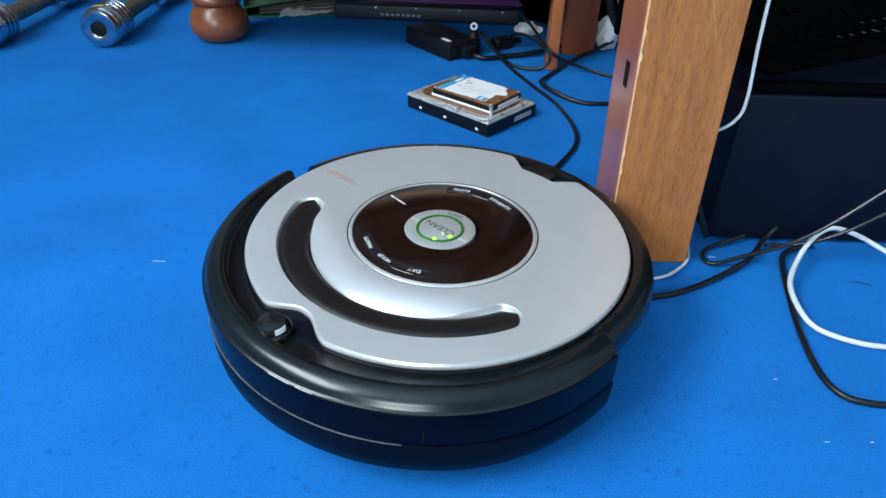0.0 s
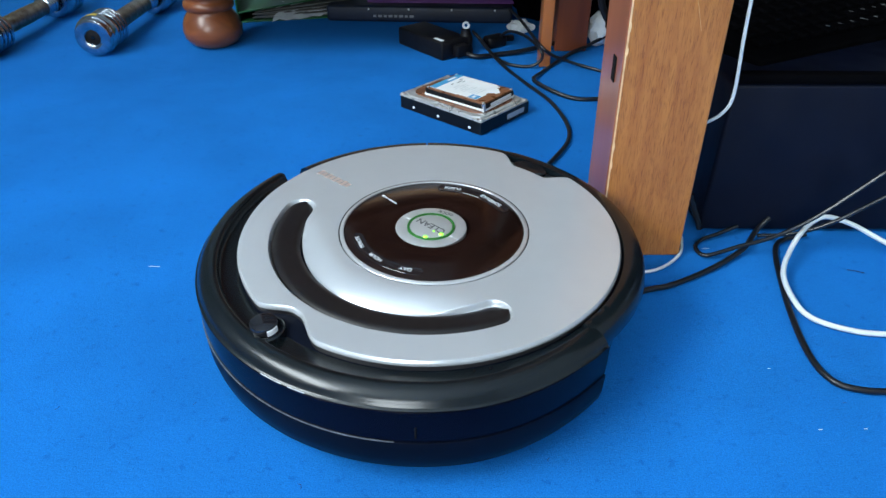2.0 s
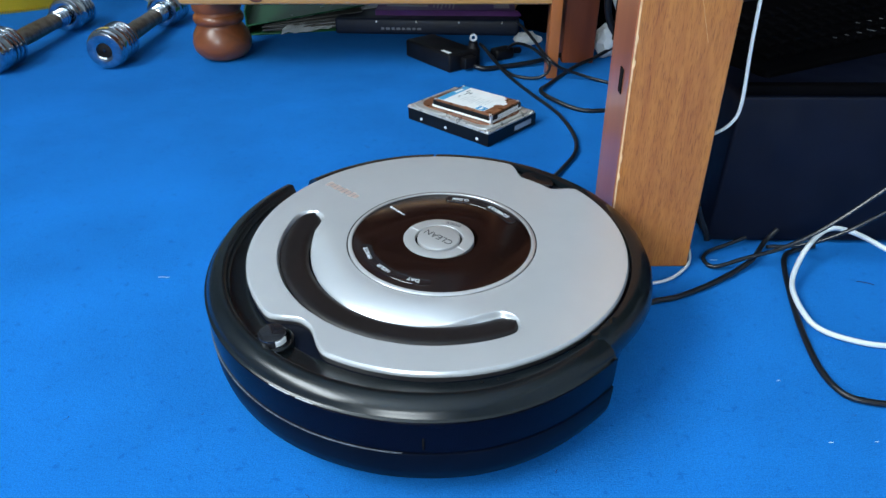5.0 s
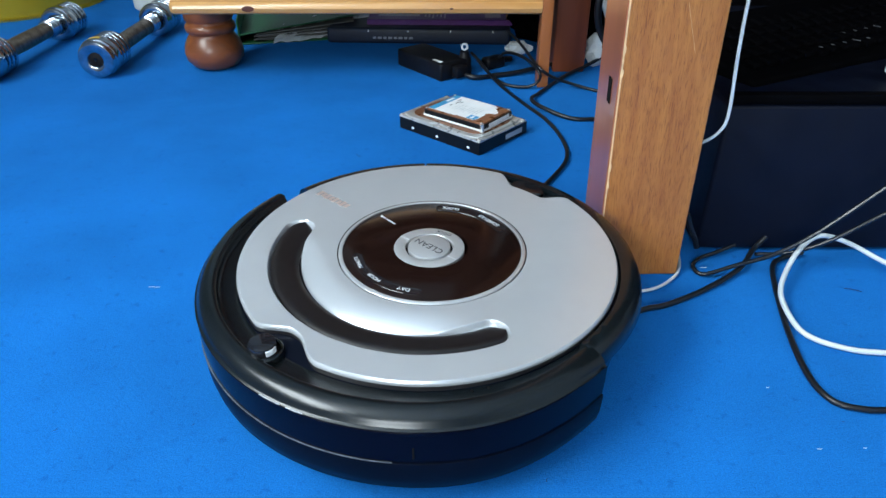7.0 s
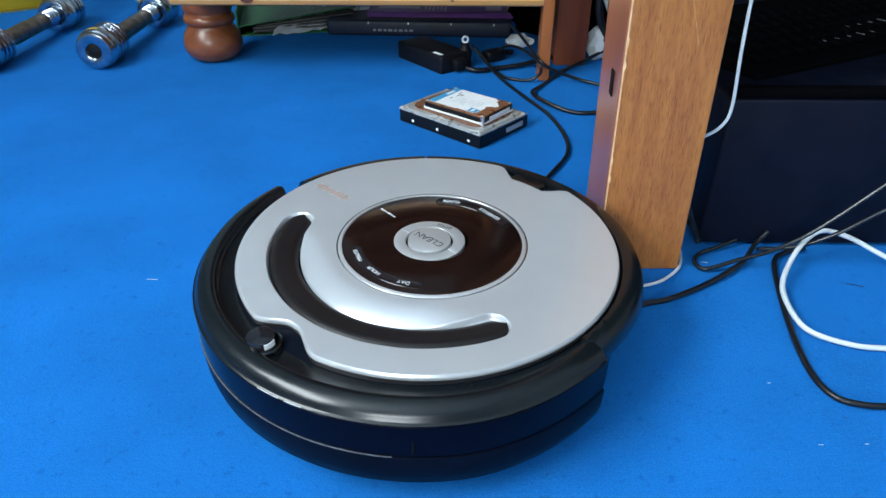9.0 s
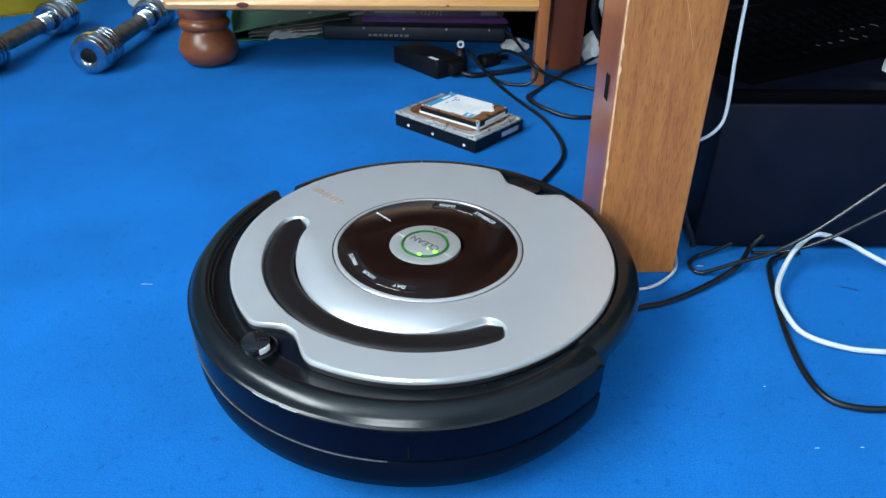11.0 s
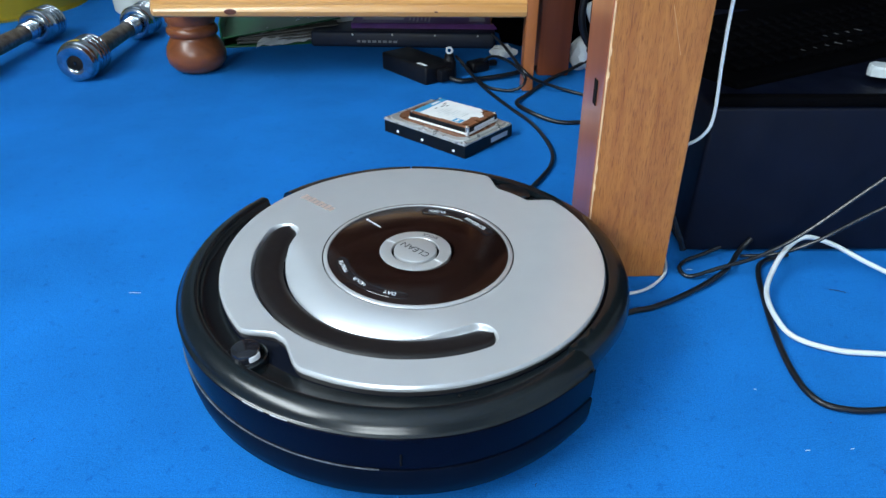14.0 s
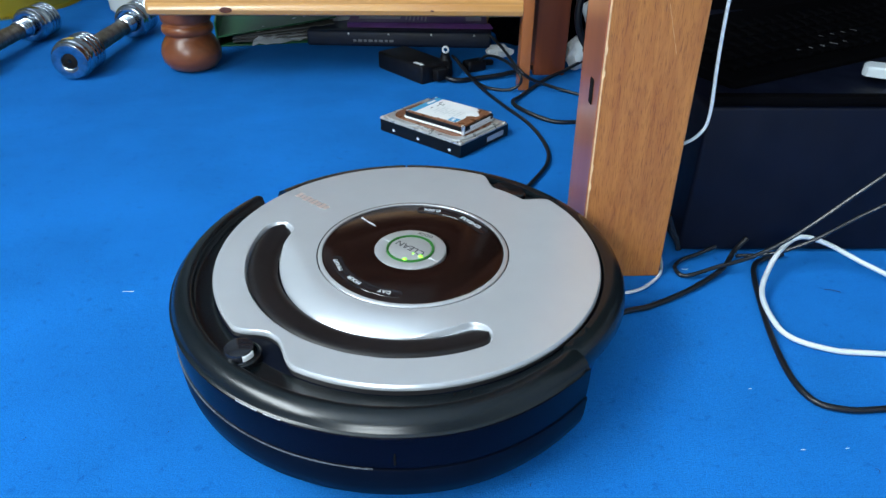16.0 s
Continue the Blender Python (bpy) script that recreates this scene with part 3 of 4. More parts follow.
        for p, q in zip(rows, rows[1:]):
            for n in range(7):
                bm.faces.new((p[n], q[n], q[n + 1], p[n + 1]))
        part("button_strip", bm, STRIP, panel, "glossy grey-black button strip")
    # unreadable small print as bars
    for k in range(6):
        part("print_bar", box(0.0024, 0.0010 + 0.0004 * (k % 3), 0.0002, (0, 0, 0)), PRINT_WHITE, panel).matrix_basis = place(0.0475 + 0.0032 * k, 133, 0, 0.0898)
    for k in range(8):
        r = 0.0985 + 0.0050 * k
        part("print_bar", box(0.0040, 0.0060 + 0.002 * (k % 2), 0.0002), PRINT_RED, ob).matrix_basis = place(r, 138.5, 0, height(r, 138.5 - FRONT) - 0.0001)
    # two pin holes by the front edge
    for deg in (281.5, 285.5):
        part("vent_hole", lathe([(0.0011, 0.0790), (0.0011, 0.0815), (0.0006, 0.0816), (0.0, 0.0816)], n=12), GROOVE, ob).location = (0.1500 * math.cos(radians(deg - FRONT)), 0.1500 * math.sin(radians(deg - FRONT)), 0)
    # wheels and caster that carry it
    for y in (-0.115, 0.115):
        part("wheel", lathe([(0.010, -0.012), (0.032, -0.012), (0.034, -0.009), (0.034, 0.009), (0.032, 0.012), (0.010, 0.012)], n=40), RUBBER, ob).matrix_basis = pose(0, y, 0.034, 90, 0, 0)
    part("caster", lathe([(0.004, -0.010), (0.015, -0.010), (0.016, -0.008), (0.016, 0.008), (0.015, 0.010), (0.004, 0.010)], n=28), RUBBER, ob).matrix_basis = pose(0.125, 0, 0.018, 90, 0, 0)
    # indicator: a lit ring with two bright diodes, which drops into its groove when dark
    ring = lathe([(0.0173, 0.0), (0.0173, 0.0038), (0.0185, 0.0038), (0.0185, 0.0)], n=72, closed=True)
    light = part("indicator_light", ring, GREEN, ob, "green ring light round the button")
    for deg, r in ((256, 0.0165), (304, 0.0145), (286, 0.0085)):
        a = radians(deg - FRONT)
        s = 0.0018 if r > 0.01 else 0.0007
        dd = part("diode", lathe([(s, 0.0), (s, 0.0040), (s * 0.7, 0.00435), (0, 0.0045)], n=14), GREEN_HOT, light)
        dd.location = (r * math.cos(a), r * math.sin(a), 0)
    return ob, light


vacuum, indicator = robot_vacuum()


# ---- desk ----
def desk():
    ob = empty("desk", pose(0.1985, 0.135, 0), "varnished oak desk with a chipped square leg, on the carpet", "desk")
    LW, LD = 0.078, 0.076
    leg = part("leg", box(LW, LD, 0.70, (0, 0, 0), 0.0016, 2), OAK, ob, "square oak leg with straight grain", smooth=False)
    leg.matrix_basis = pose(0, 0, 0, 0, -1.0, 0)
    # same oak as the front leg, with its shade put into the colour
    part("leg", box(0.056, 0.050, 0.70, (0.0295, 0.622, 0), 0.003), DARKENED_WOOD, ob, "back oak leg, its shade put into a dark red-brown")
    for y in (0.0, 0.622):
        part("leg", box(0.078, 0.060, 0.70, (1.13, y, 0), 0.003), OAK, ob)
    part("edge_band", box(0.0015, LD - 0.004, 0.698, (-LW / 2 - 0.0003, 0.0, 0.001), 0.0004, 1), OAK_SIDE, leg, "reddish shiny side face of the leg", smooth=False)
    part("cam_plug", box(0.0012, 0.010, 0.022, (-LW / 2 - 0.0016, -0.012, 0.166), 0.0004, 1), GROOVE, leg, "dark oval fitting hole")
    rng = random.Random(7)
    bm = bmesh.new()
    prev = None
    for i in range(120):
        z = 0.055 + 0.0017 * i
        w = max(0.0, noise.noise((i * 0.13, 2.7, 0)) - 0.04) * 0.0036 + 0.00003
        w += rng.uniform(0, 0.0005) if w > 0.0002 else 0.0
        d = 0.0004
        row = [bm.verts.new(p) for p in ((-LW / 2 - d, -LD / 2 + 0.3 * w, z), (-LW / 2 - d, -LD / 2 - d, z), (-LW / 2 + w, -LD / 2 - d, z), (-LW / 2 + w, -LD / 2 + 0.001, z), (-LW / 2 + 0.001, -LD / 2 + 0.3 * w, z))]
        if prev:
            for j in range(5):
                bm.faces.new((prev[j], row[j], row[(j + 1) % 5], prev[(j + 1) % 5]))
        prev = row
    part("chipped_edge", bm, RAW_WOOD, leg, "pale chipped corner of the leg", smooth=False)
    part("scratch", box(0.0003, 0.0002, 0.040, (0.018, -LD / 2 - 0.0001, 0.215), 0, 1, Matrix.Rotation(radians(-17), 4, "Y")), OLD_SCRATCH, leg)
    # near-black sheet added to stand for the dark at the back under the desk
    part("shade_sheet", box(0.95, 0.016, 0.62, (0.53, 0.46, 0.078), 0.001, 1), SHADED_BLACK, ob, "near-black sheet added for the darkness under the desk")
    part("desk_top", box(1.30, 0.75, 0.03, (0.55, 0.31, 0.7005), 0.003), OAK, ob)
    return ob


desk()


# ---- black box with a keyboard on it ----
def steel_case():
    ob = empty("computer_case", pose(0.50, 0.34, 0), "blue-black steel computer case lying under the desk", "computer case")
    part("case_body", box(0.462, 0.40, 0.153, (0, 0.0, 0.003), 0.004, 3), CASE, ob)
    part("front_lip", box(0.462, 0.012, 0.010, (0, -0.196, 0.1565), 0.003, 2), SHADED_BLACK, ob)
    for x in (-0.20, 0.20):
        for y in (-0.17, 0.17):
            part("foot", box(0.03, 0.03, 0.004, (x, y, 0)), RUBBER, ob)


steel_case()


def keyboard():
    ob = empty("keyboard", pose(0.415, 0.330, 0.158, 9, 0, 28), "black keyboard with pale key legends, on the computer case", "keyboard")
    part("keyboard_body", box(0.44, 0.15, 0.016, (0.06, 0, 0), 0.004, 3), SHADED_BLACK, ob)
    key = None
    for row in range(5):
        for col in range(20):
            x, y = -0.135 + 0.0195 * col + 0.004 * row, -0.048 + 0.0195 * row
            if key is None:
                key = part("key", box(0.0165, 0.0165, 0.007, (0, 0, 0), 0.002, 1), SHADED_BLACK, ob)
                kk = key
            else:
                kk = new("key", key.data)
                kk.parent = ob
            kk.location = (x, y, 0.0155)
            if (row == 0 and 5 <= col <= 9) or (row == 1 and 8 <= col <= 11):
                lg = part("legend", box(0.0042 if (col + row) % 4 else 0.0085, 0.0013, 0.0002, (0, 0, 0.0071), 0, 1, Matrix.Rotation(radians(-52), 4, "Z")), PRINT_DIM, kk)


keyboard()


def tube_thing(name, pts, r, material, label, category="cable"):
    return tagged(part(name, tube(pts, r), material), label, category)


def usb_plug():
    ob = empty("usb_plug", pose(0.462, 0.207, 0.1645, 6, 0, -28), "white plastic cable plug on the computer case", "plug")
    part("plug_body", slab([(-0.0175, -0.0045), (-0.0140, -0.0085), (0.017, -0.0085), (0.019, -0.006), (0.019, 0.006), (0.017, 0.0085), (-0.0140, 0.0085), (-0.0175, 0.0045)], 0.0, 0.0100, 0.0018), CABLE_WHITE, ob, smooth=False)
    part("strain_relief", tube([(0.016, 0, 0.0055), (0.03, -0.002, 0.0055), (0.045, -0.006, 0.005), (0.075, -0.02, 0.004)], 0.0028), CABLE_WHITE, ob)


usb_plug()
tagged(part("cable_end", tube([(0.2515, 0.1370, 0.046), (0.2555, 0.1372, 0.036), (0.2600, 0.1370, 0.026), (0.2650, 0.1360, 0.016), (0.2680, 0.1350, 0.0075)], 0.0032), CABLE_GREY), "dark grey cable end hanging beside the computer case", "cable")
tagged(part("plastic_clip", box(0.018, 0.014, 0.012, (0.262, 0.21, 0.158), 0.003), PALE_BLUE), "small pale blue plastic clip on the computer case", "clip")


# ---- bookcase ----
def bookcase():
    RX0, RX1, RY = -0.428, 0.188, 0.649
    ob = empty("bookcase", pose(0, 0, 0), "yellow pine bookcase on round turned feet", "bookcase")
    zr = 0.118
    rail = [(0.000, 0.004), (-0.006, 0.0), (-0.012, 0.003), (-0.0145, 0.010), (-0.012, 0.016), (-0.008, 0.019), (-0.008, 0.023), (-0.004, 0.026), (0.0, 0.030), (0.0, 0.080), (0.03, 0.080), (0.03, 0.0)]
    bm = bmesh.new()
    ends = []
    for x in (RX0, RX0 + 0.006, 0.1632):
        k = 0.6 if x == RX0 else 1.0
        ends.append([bm.verts.new((x, RY + 0.012 + y * k, zr + 0.013 + (z - 0.013) * (0.9 if x == RX0 else 1))) for y, z in rail])
    for p, q in zip(ends, ends[1:]):
        for j in range(len(rail)):
            bm.faces.new((p[j], q[j], q[(j + 1) % len(rail)], p[(j + 1) % len(rail)]))
    bm.faces.new(ends[0])
    bm.faces.new(ends[-1])
    part("rail", bm, PINE, ob, "rounded yellow pine front rail with knots")
    part("base_board", box(0.58, 0.30, 0.018, (-0.1305, RY + 0.195, zr + 0.004)), PINE, ob)
    # unseen upper body, added in dark wood to tone what the vacuum reflects
    part("back_panel", box(0.60, 0.008, 1.0, (-0.12, RY + 0.345, zr + 0.0), 0.001, 1), DARKENED_WOOD, ob)
    for x in (-0.412, 0.1735):
        part("side_panel", box(0.018, 0.295, 0.98, (x, RY + 0.190, zr + 0.023), 0.002, 1), DARKENED_WOOD, ob)
    for z in (0.42, 0.72, 1.09):
        part("shelf", box(0.562, 0.29, 0.018, (-0.119, RY + 0.190, z), 0.002, 1), DARKENED_WOOD, ob)
    for x, w in ((-0.302, 0.020), (0.02, 0.006)):
        part("knot", lathe([(w / 2, 0.0), (w / 2, 0.0006), (w / 4, 0.0009), (0, 0.0009)], n=14), KNOT, ob).matrix_basis = pose(x, RY - 0.0022, zr + 0.010, 90, 0, 0) @ Matrix.Diagonal((1, 0.45, 1, 1))
    part("post", box(0.018, 0.034, 0.42, (0.1725, RY + 0.017, 0), 0.0015), PINE_UP, ob, "orange pine corner post")
    bun = [(0.0, 0.0), (0.026, 0.0), (0.040, 0.006), (0.0495, 0.018), (0.0515, 0.031), (0.0485, 0.045), (0.0420, 0.056), (0.0385, 0.0610), (0.0385, 0.0635), (0.0425, 0.0665), (0.0440, 0.0720), (0.0425, 0.0775), (0.0395, 0.0800), (0.0390, 0.0840), (0.0420, 0.0880), (0.0430, 0.100), (0.0430, 0.1218), (0.0, 0.1218)]
    for x, y in ((-0.409, 0.768),):
        part("foot", lathe(bun, n=56), BUN, ob, "turned red-brown varnished bun foot").location = (x, y, 0)
    return ob


bookcase()


# ---- under the bookcase ----
def purple_book():
    ob = empty("book", pose(0.0, 1.038, 0.0317, 0, 0, -2), "purple paperback lying on a navy binder", "book")
    part("page_block", box(0.288, 0.192, 0.008, (-0.002, 0.002, 0.0012)), PAPER, ob)
    part("cover", box(0.294, 0.20, 0.0012, (0, 0, 0.0094), 0.0004, 1), PURPLE, ob)
    part("cover", box(0.294, 0.20, 0.0010, (0, 0, 0)), PURPLE, ob)
    part("spine", box(0.294, 0.003, 0.0082, (0, -0.0985, 0.0011)), PURPLE, ob)
    part("cover_panel", box(0.085, 0.16, 0.0003, (-0.085, 0.01, 0.01065)), MAUVE, ob)
    part("cover_panel", box(0.032, 0.12, 0.0003, (0.108, -0.02, 0.01065)), MAUVE, ob)
    part("cover_edge", box(0.012, 0.20, 0.0003, (0.141, 0, 0.01065)), ORANGE, ob)
    for k in range(6):
        part("print_bar", box(0.0035, 0.060 + 0.012 * (k % 3), 0.0003, (-0.030 + 0.008 * k, -0.045, 0.01065)), MAUVE, ob)


def navy_binder():
    ob = empty("binder", pose(-0.040, 1.030, 0.0, 0, 0, -3), "dark navy ring binder lying flat on the carpet", "binder")
    part("binder_body", box(0.37, 0.235, 0.0315, (0, 0, 0), 0.006, 3), NAVY, ob)
    for x in (-0.10, -0.02, 0.065, 0.15):
        part("rivet", lathe([(0.0022, 0), (0.0022, 0.0012), (0.001, 0.0018), (0, 0.0018)], n=10), ALU, ob).matrix_basis = pose(x, -0.1172, 0.026, 90, 0, 0)
    for k in range(8):
        part("print_bar", box(0.0060 + 0.002 * (k % 2), 0.0004, 0.0045, (-0.088 + 0.0105 * k, -0.1176, 0.010)), PRINT_DIM, ob)


def green_folder():
    ob = empty("folder", pose(-0.315, 1.055, 0.0, 0, 0, 12), "green card folder with papers under the bookcase", "folder")
    part("folder_back", box(0.24, 0.25, 0.003, (0, 0, 0.032), 0.001, 1, Matrix.Rotation(radians(-7), 4, "Y")), FOLDER, ob)
    for k in range(5):
        part("sheet", box(0.20, 0.24, 0.0022, (0.010 + 0.004 * (k % 3), -0.004 * (k % 2), 0.006 + 0.0048 * k), 0, 1, Matrix.Rotation(radians(-1.2 * k), 4, "Y")), GREYCARD, ob)
    part("folder_front", box(0.24, 0.25, 0.003, (0, 0, 0.0), 0.001, 1), FOLDER, ob)
    part("folder_spine", box(0.004, 0.25, 0.050, (-0.118, 0, 0.0), 0.001, 1), FOLDER, ob)


def crumpled_paper():
    rng = random.Random(4)
    bm = bmesh.new()
    nx, ny = 18, 7
    grid = []
    for i in range(nx):
        col = []
        for j in range(ny):
            z = 0.004 + abs(noise.noise((i * 0.55, j * 0.7, 3))) * (0.018 + 0.0012 * i) * (0.35 + 0.65 * j / (ny - 1)) + (0.0030 + 0.00035 * i) * j
            col.append(bm.verts.new((-0.335 + 0.0122 * i + rng.uniform(-0.003, 0.003), 0.905 + 0.0052 * i + 0.008 * j + rng.uniform(-0.004, 0.004), z)))
        grid.append(col)
    for i in range(nx - 1):
        for j in range(ny - 1):
            bm.faces.new((grid[i][j], grid[i + 1][j], grid[i + 1][j + 1], grid[i][j + 1]))
    bmesh.ops.solidify(bm, geom=bm.faces[:], thickness=0.0006)
    tagged(part("crumpled_paper", bm, CRUMPLED, smooth=False), "crumpled strip of white paper on the carpet", "paper")


purple_book()
navy_binder()
green_folder()
crumpled_paper()


# ---- dumbbells, bins ----
def dumbbell(m):
    ob = empty("dumbbell", m, "chrome dumbbell with a rusty knurled grip, lying on the carpet", "dumbbell", "pair of dumbbells")
    Z0, NEAR, FAR = 0.0335, -0.1690, 0.1030

    def turned(name, prof, material, label="", parent=None, n=48):
        p = part(name, lathe(prof, n=n), material, parent or ob, label)
        if parent is None:
            p.matrix_basis = pose(0, 0, Z0, -90, 0, 0)
        return p

    for y in (NEAR, FAR):
        # each head: a thick cap, then four thin plates behind it
        cap = turned("end_cap", [(0.0, y + 0.004), (0.0132, y + 0.004), (0.0134, y + 0.0006), (0.0142, y), (0.0272, y + 0.0002), (0.0292, y + 0.0008), (0.0304, y + 0.0026), (0.0308, y + 0.0100), (0.0322, y + 0.0112), (0.0333, y + 0.0130), (0.0335, y + 0.0150), (0.0335, y + 0.0270), (0.0325, y + 0.0292), (0.0, y + 0.0292)], CHROME, "polished chrome end cap")
        for k in range(4):
            z = y + 0.0302 + 0.0122 * k
            turned("plate", [(0.0, z), (0.0275, z), (0.0312, z + 0.0012), (0.0325, z + 0.0040), (0.0312, z + 0.0068), (0.0275, z + 0.0080), (0.0, z + 0.0080)], CHROME)
        turned("spacer", [(0.0, y + 0.0290), (0.0262, y + 0.0290), (0.0262, y + 0.075), (0.0, y + 0.075)], RUSTY)
    turned("end_plug", [(0.0, NEAR + 0.0022), (0.0100, NEAR + 0.0022), (0.0126, NEAR + 0.0034), (0.0126, NEAR + 0.007), (0, NEAR + 0.007)], RUBBER, "black round end plug")
    turned("plug_dimple", [(0.0, NEAR + 0.0012), (0.0028, NEAR + 0.0012), (0.0036, NEAR + 0.0024), (0.0, NEAR + 0.0024)], SHELL)
    # threaded collars on the bar
    for a, b, n in ((0.066, FAR, 4), (NEAR + 0.0770, NEAR + 0.0900, 2)):
        prof = [(0.0, a)]
        for k in range(n):
            u, v = a + (b - a) * k / n, a + (b - a) * (k + 0.6) / n
            prof += [(0.0142, u), (0.0170, u + 0.0015), (0.0170, v - 0.001), (0.0144, v)]
        turned("collar", prof + [(0.0158, b), (0.0, b)], CHROME, "bright threaded chrome collar")
    turned("grip", [(0.0, NEAR + 0.0898), (0.0138, NEAR + 0.0898), (0.0147, -0.05), (0.0150, -0.02), (0.0147, 0.02), (0.0140, 0.0662), (0.0, 0.0662)], RUSTY, "rusty knurled steel grip", n=40)
    part("sticker", lathe([(0.0338, NEAR + 0.016), (0.0339, NEAR + 0.026)], 232, 282, 12), BRASS, ob).matrix_basis = pose(0, 0, Z0, -90, 0, 0)
    return ob


d1 = dumbbell(pose(-0.5925, 0.860, 0, 0, 0, 0.6))
copy_thing(d1, pose(-0.7790, 0.826, 0, 0, 0, 0.8))


def yellow_tub():
    ob = empty("tub", pose(-1.105, 1.305, 0), "yellow plastic tub with a ribbed base", "tub")
    part("tub_wall", lathe([(0.0, 0.004), (0.235, 0.004), (0.240, 0.012), (0.255, 0.25), (0.262, 0.262), (0.250, 0.262), (0.232, 0.016), (0.0, 0.016)], n=96), YELLOW, ob)
    rib = None
    for i in range(280):
        if rib is None:
            rib = part("rib", box(0.0022, 0.0026, 0.013, (0.2386, 0, 0.0)), YELLOW, ob)
            r = rib
        else:
            r = new("rib", rib.data)
            r.parent = ob
        r.matrix_basis = pose(0, 0, 0, 0, 0, 360 / 280 * i)


yellow_tub()
tagged(part("bottle", lathe([(0.0, 0.0), (0.040, 0.0), (0.046, 0.006), (0.048, 0.12), (0.044, 0.15), (0.02, 0.17), (0.018, 0.19), (0, 0.19)], n=40), OFFWHITE), "off-white plastic bottle standing on the carpet", "bottle").location = (-0.700, 1.235, 0)


# ---- hard drives ----
def desktop_drive():
    ob = empty("hard_drive", pose(0.0345, 0.4620, 0, 0, 0, -41.5) @ Matrix.Diagonal((1.03, 1.04, 0.86, 1)), "bare silver and black desktop hard drive, on the carpet", "hard drive")
    # the base is cut back under its two ends
    base = [(-0.0700, -0.0508), (0.0735, -0.0508), (0.0735, 0.0508), (-0.0700, 0.0508)]
    part("base_casting", slab(base, 0.0015, 0.0212, 0.0008), PCB_BLACK, ob, "black coated base", smooth=False)
    part("circuit_board", box(0.10, 0.095, 0.0015, (0.01, 0, 0)), FOLDER, ob)
    part("top_frame", slab(cut_corners(0.1470, 0.1012, 0.003), 0.0212, 0.0236, 0.0010), DRIVE_RIM, ob, "grey cast aluminium rim", smooth=False)
    # raised well, waisted on its long sides round the middle screws
    half = [(0.070, -0.034), (0.070, 0.034), (0.066, 0.043), (0.056, 0.048), (0.016, 0.048), (0.009, 0.0415)]
    waist = half + [(-x, y) for x, y in reversed(half)]
    waist += [(-0.066, -0.043), (-0.056, -0.048), (-0.016, -0.048), (-0.009, -0.0415), (0.009, -0.0415), (0.016, -0.048), (0.056, -0.048), (0.066, -0.043)]
    part("raised_rim", slab(waist, 0.0236, 0.0258, 0.0012), DRIVE_RIM, ob, smooth=False)
    part("lid", slab(cut_corners(0.1270, 0.0800, 0.020, 5), 0.0258, 0.0268, 0.0005), COPPER, ob, "bronze-tinted lid plate", smooth=False)
    hub = part("spindle_cover", lathe([(0.022, 0), (0.022, 0.0006), (0.018, 0.0008), (0, 0.0008)], n=36), ALU, ob)
    hub.location = (-0.03, 0, 0.0266)
    for x in (-0.0695, 0.0, 0.0695):
        for y in (-0.0465, 0.0465):
            part("lid_screw", lathe([(0.0030, 0), (0.0030, 0.0012), (0.0014, 0.0017), (0, 0.0012)], n=12), ALU, ob).location = (x, y * 0.99, 0.0234)
    for x in (-0.045, 0.0, 0.055):
        for y, rx in ((-0.0509, 90), (0.0509, -90)):
            part("side_screw", lathe([(0.0023, -0.001), (0.0023, 0.0003), (0, 0.0006)], n=12), PAPER, ob, "bright side screw").matrix_basis = pose(x, y, 0.0085, rx, 0, 0)
    part("connector", box(0.0040, 0.040, 0.010, (-0.0720, -0.026, 0.003)), COPPER, ob)
    part("side_label", box(0.0004, 0.036, 0.008, (0.0738, 0.022, 0.007)), GREY_PLASTIC, ob)


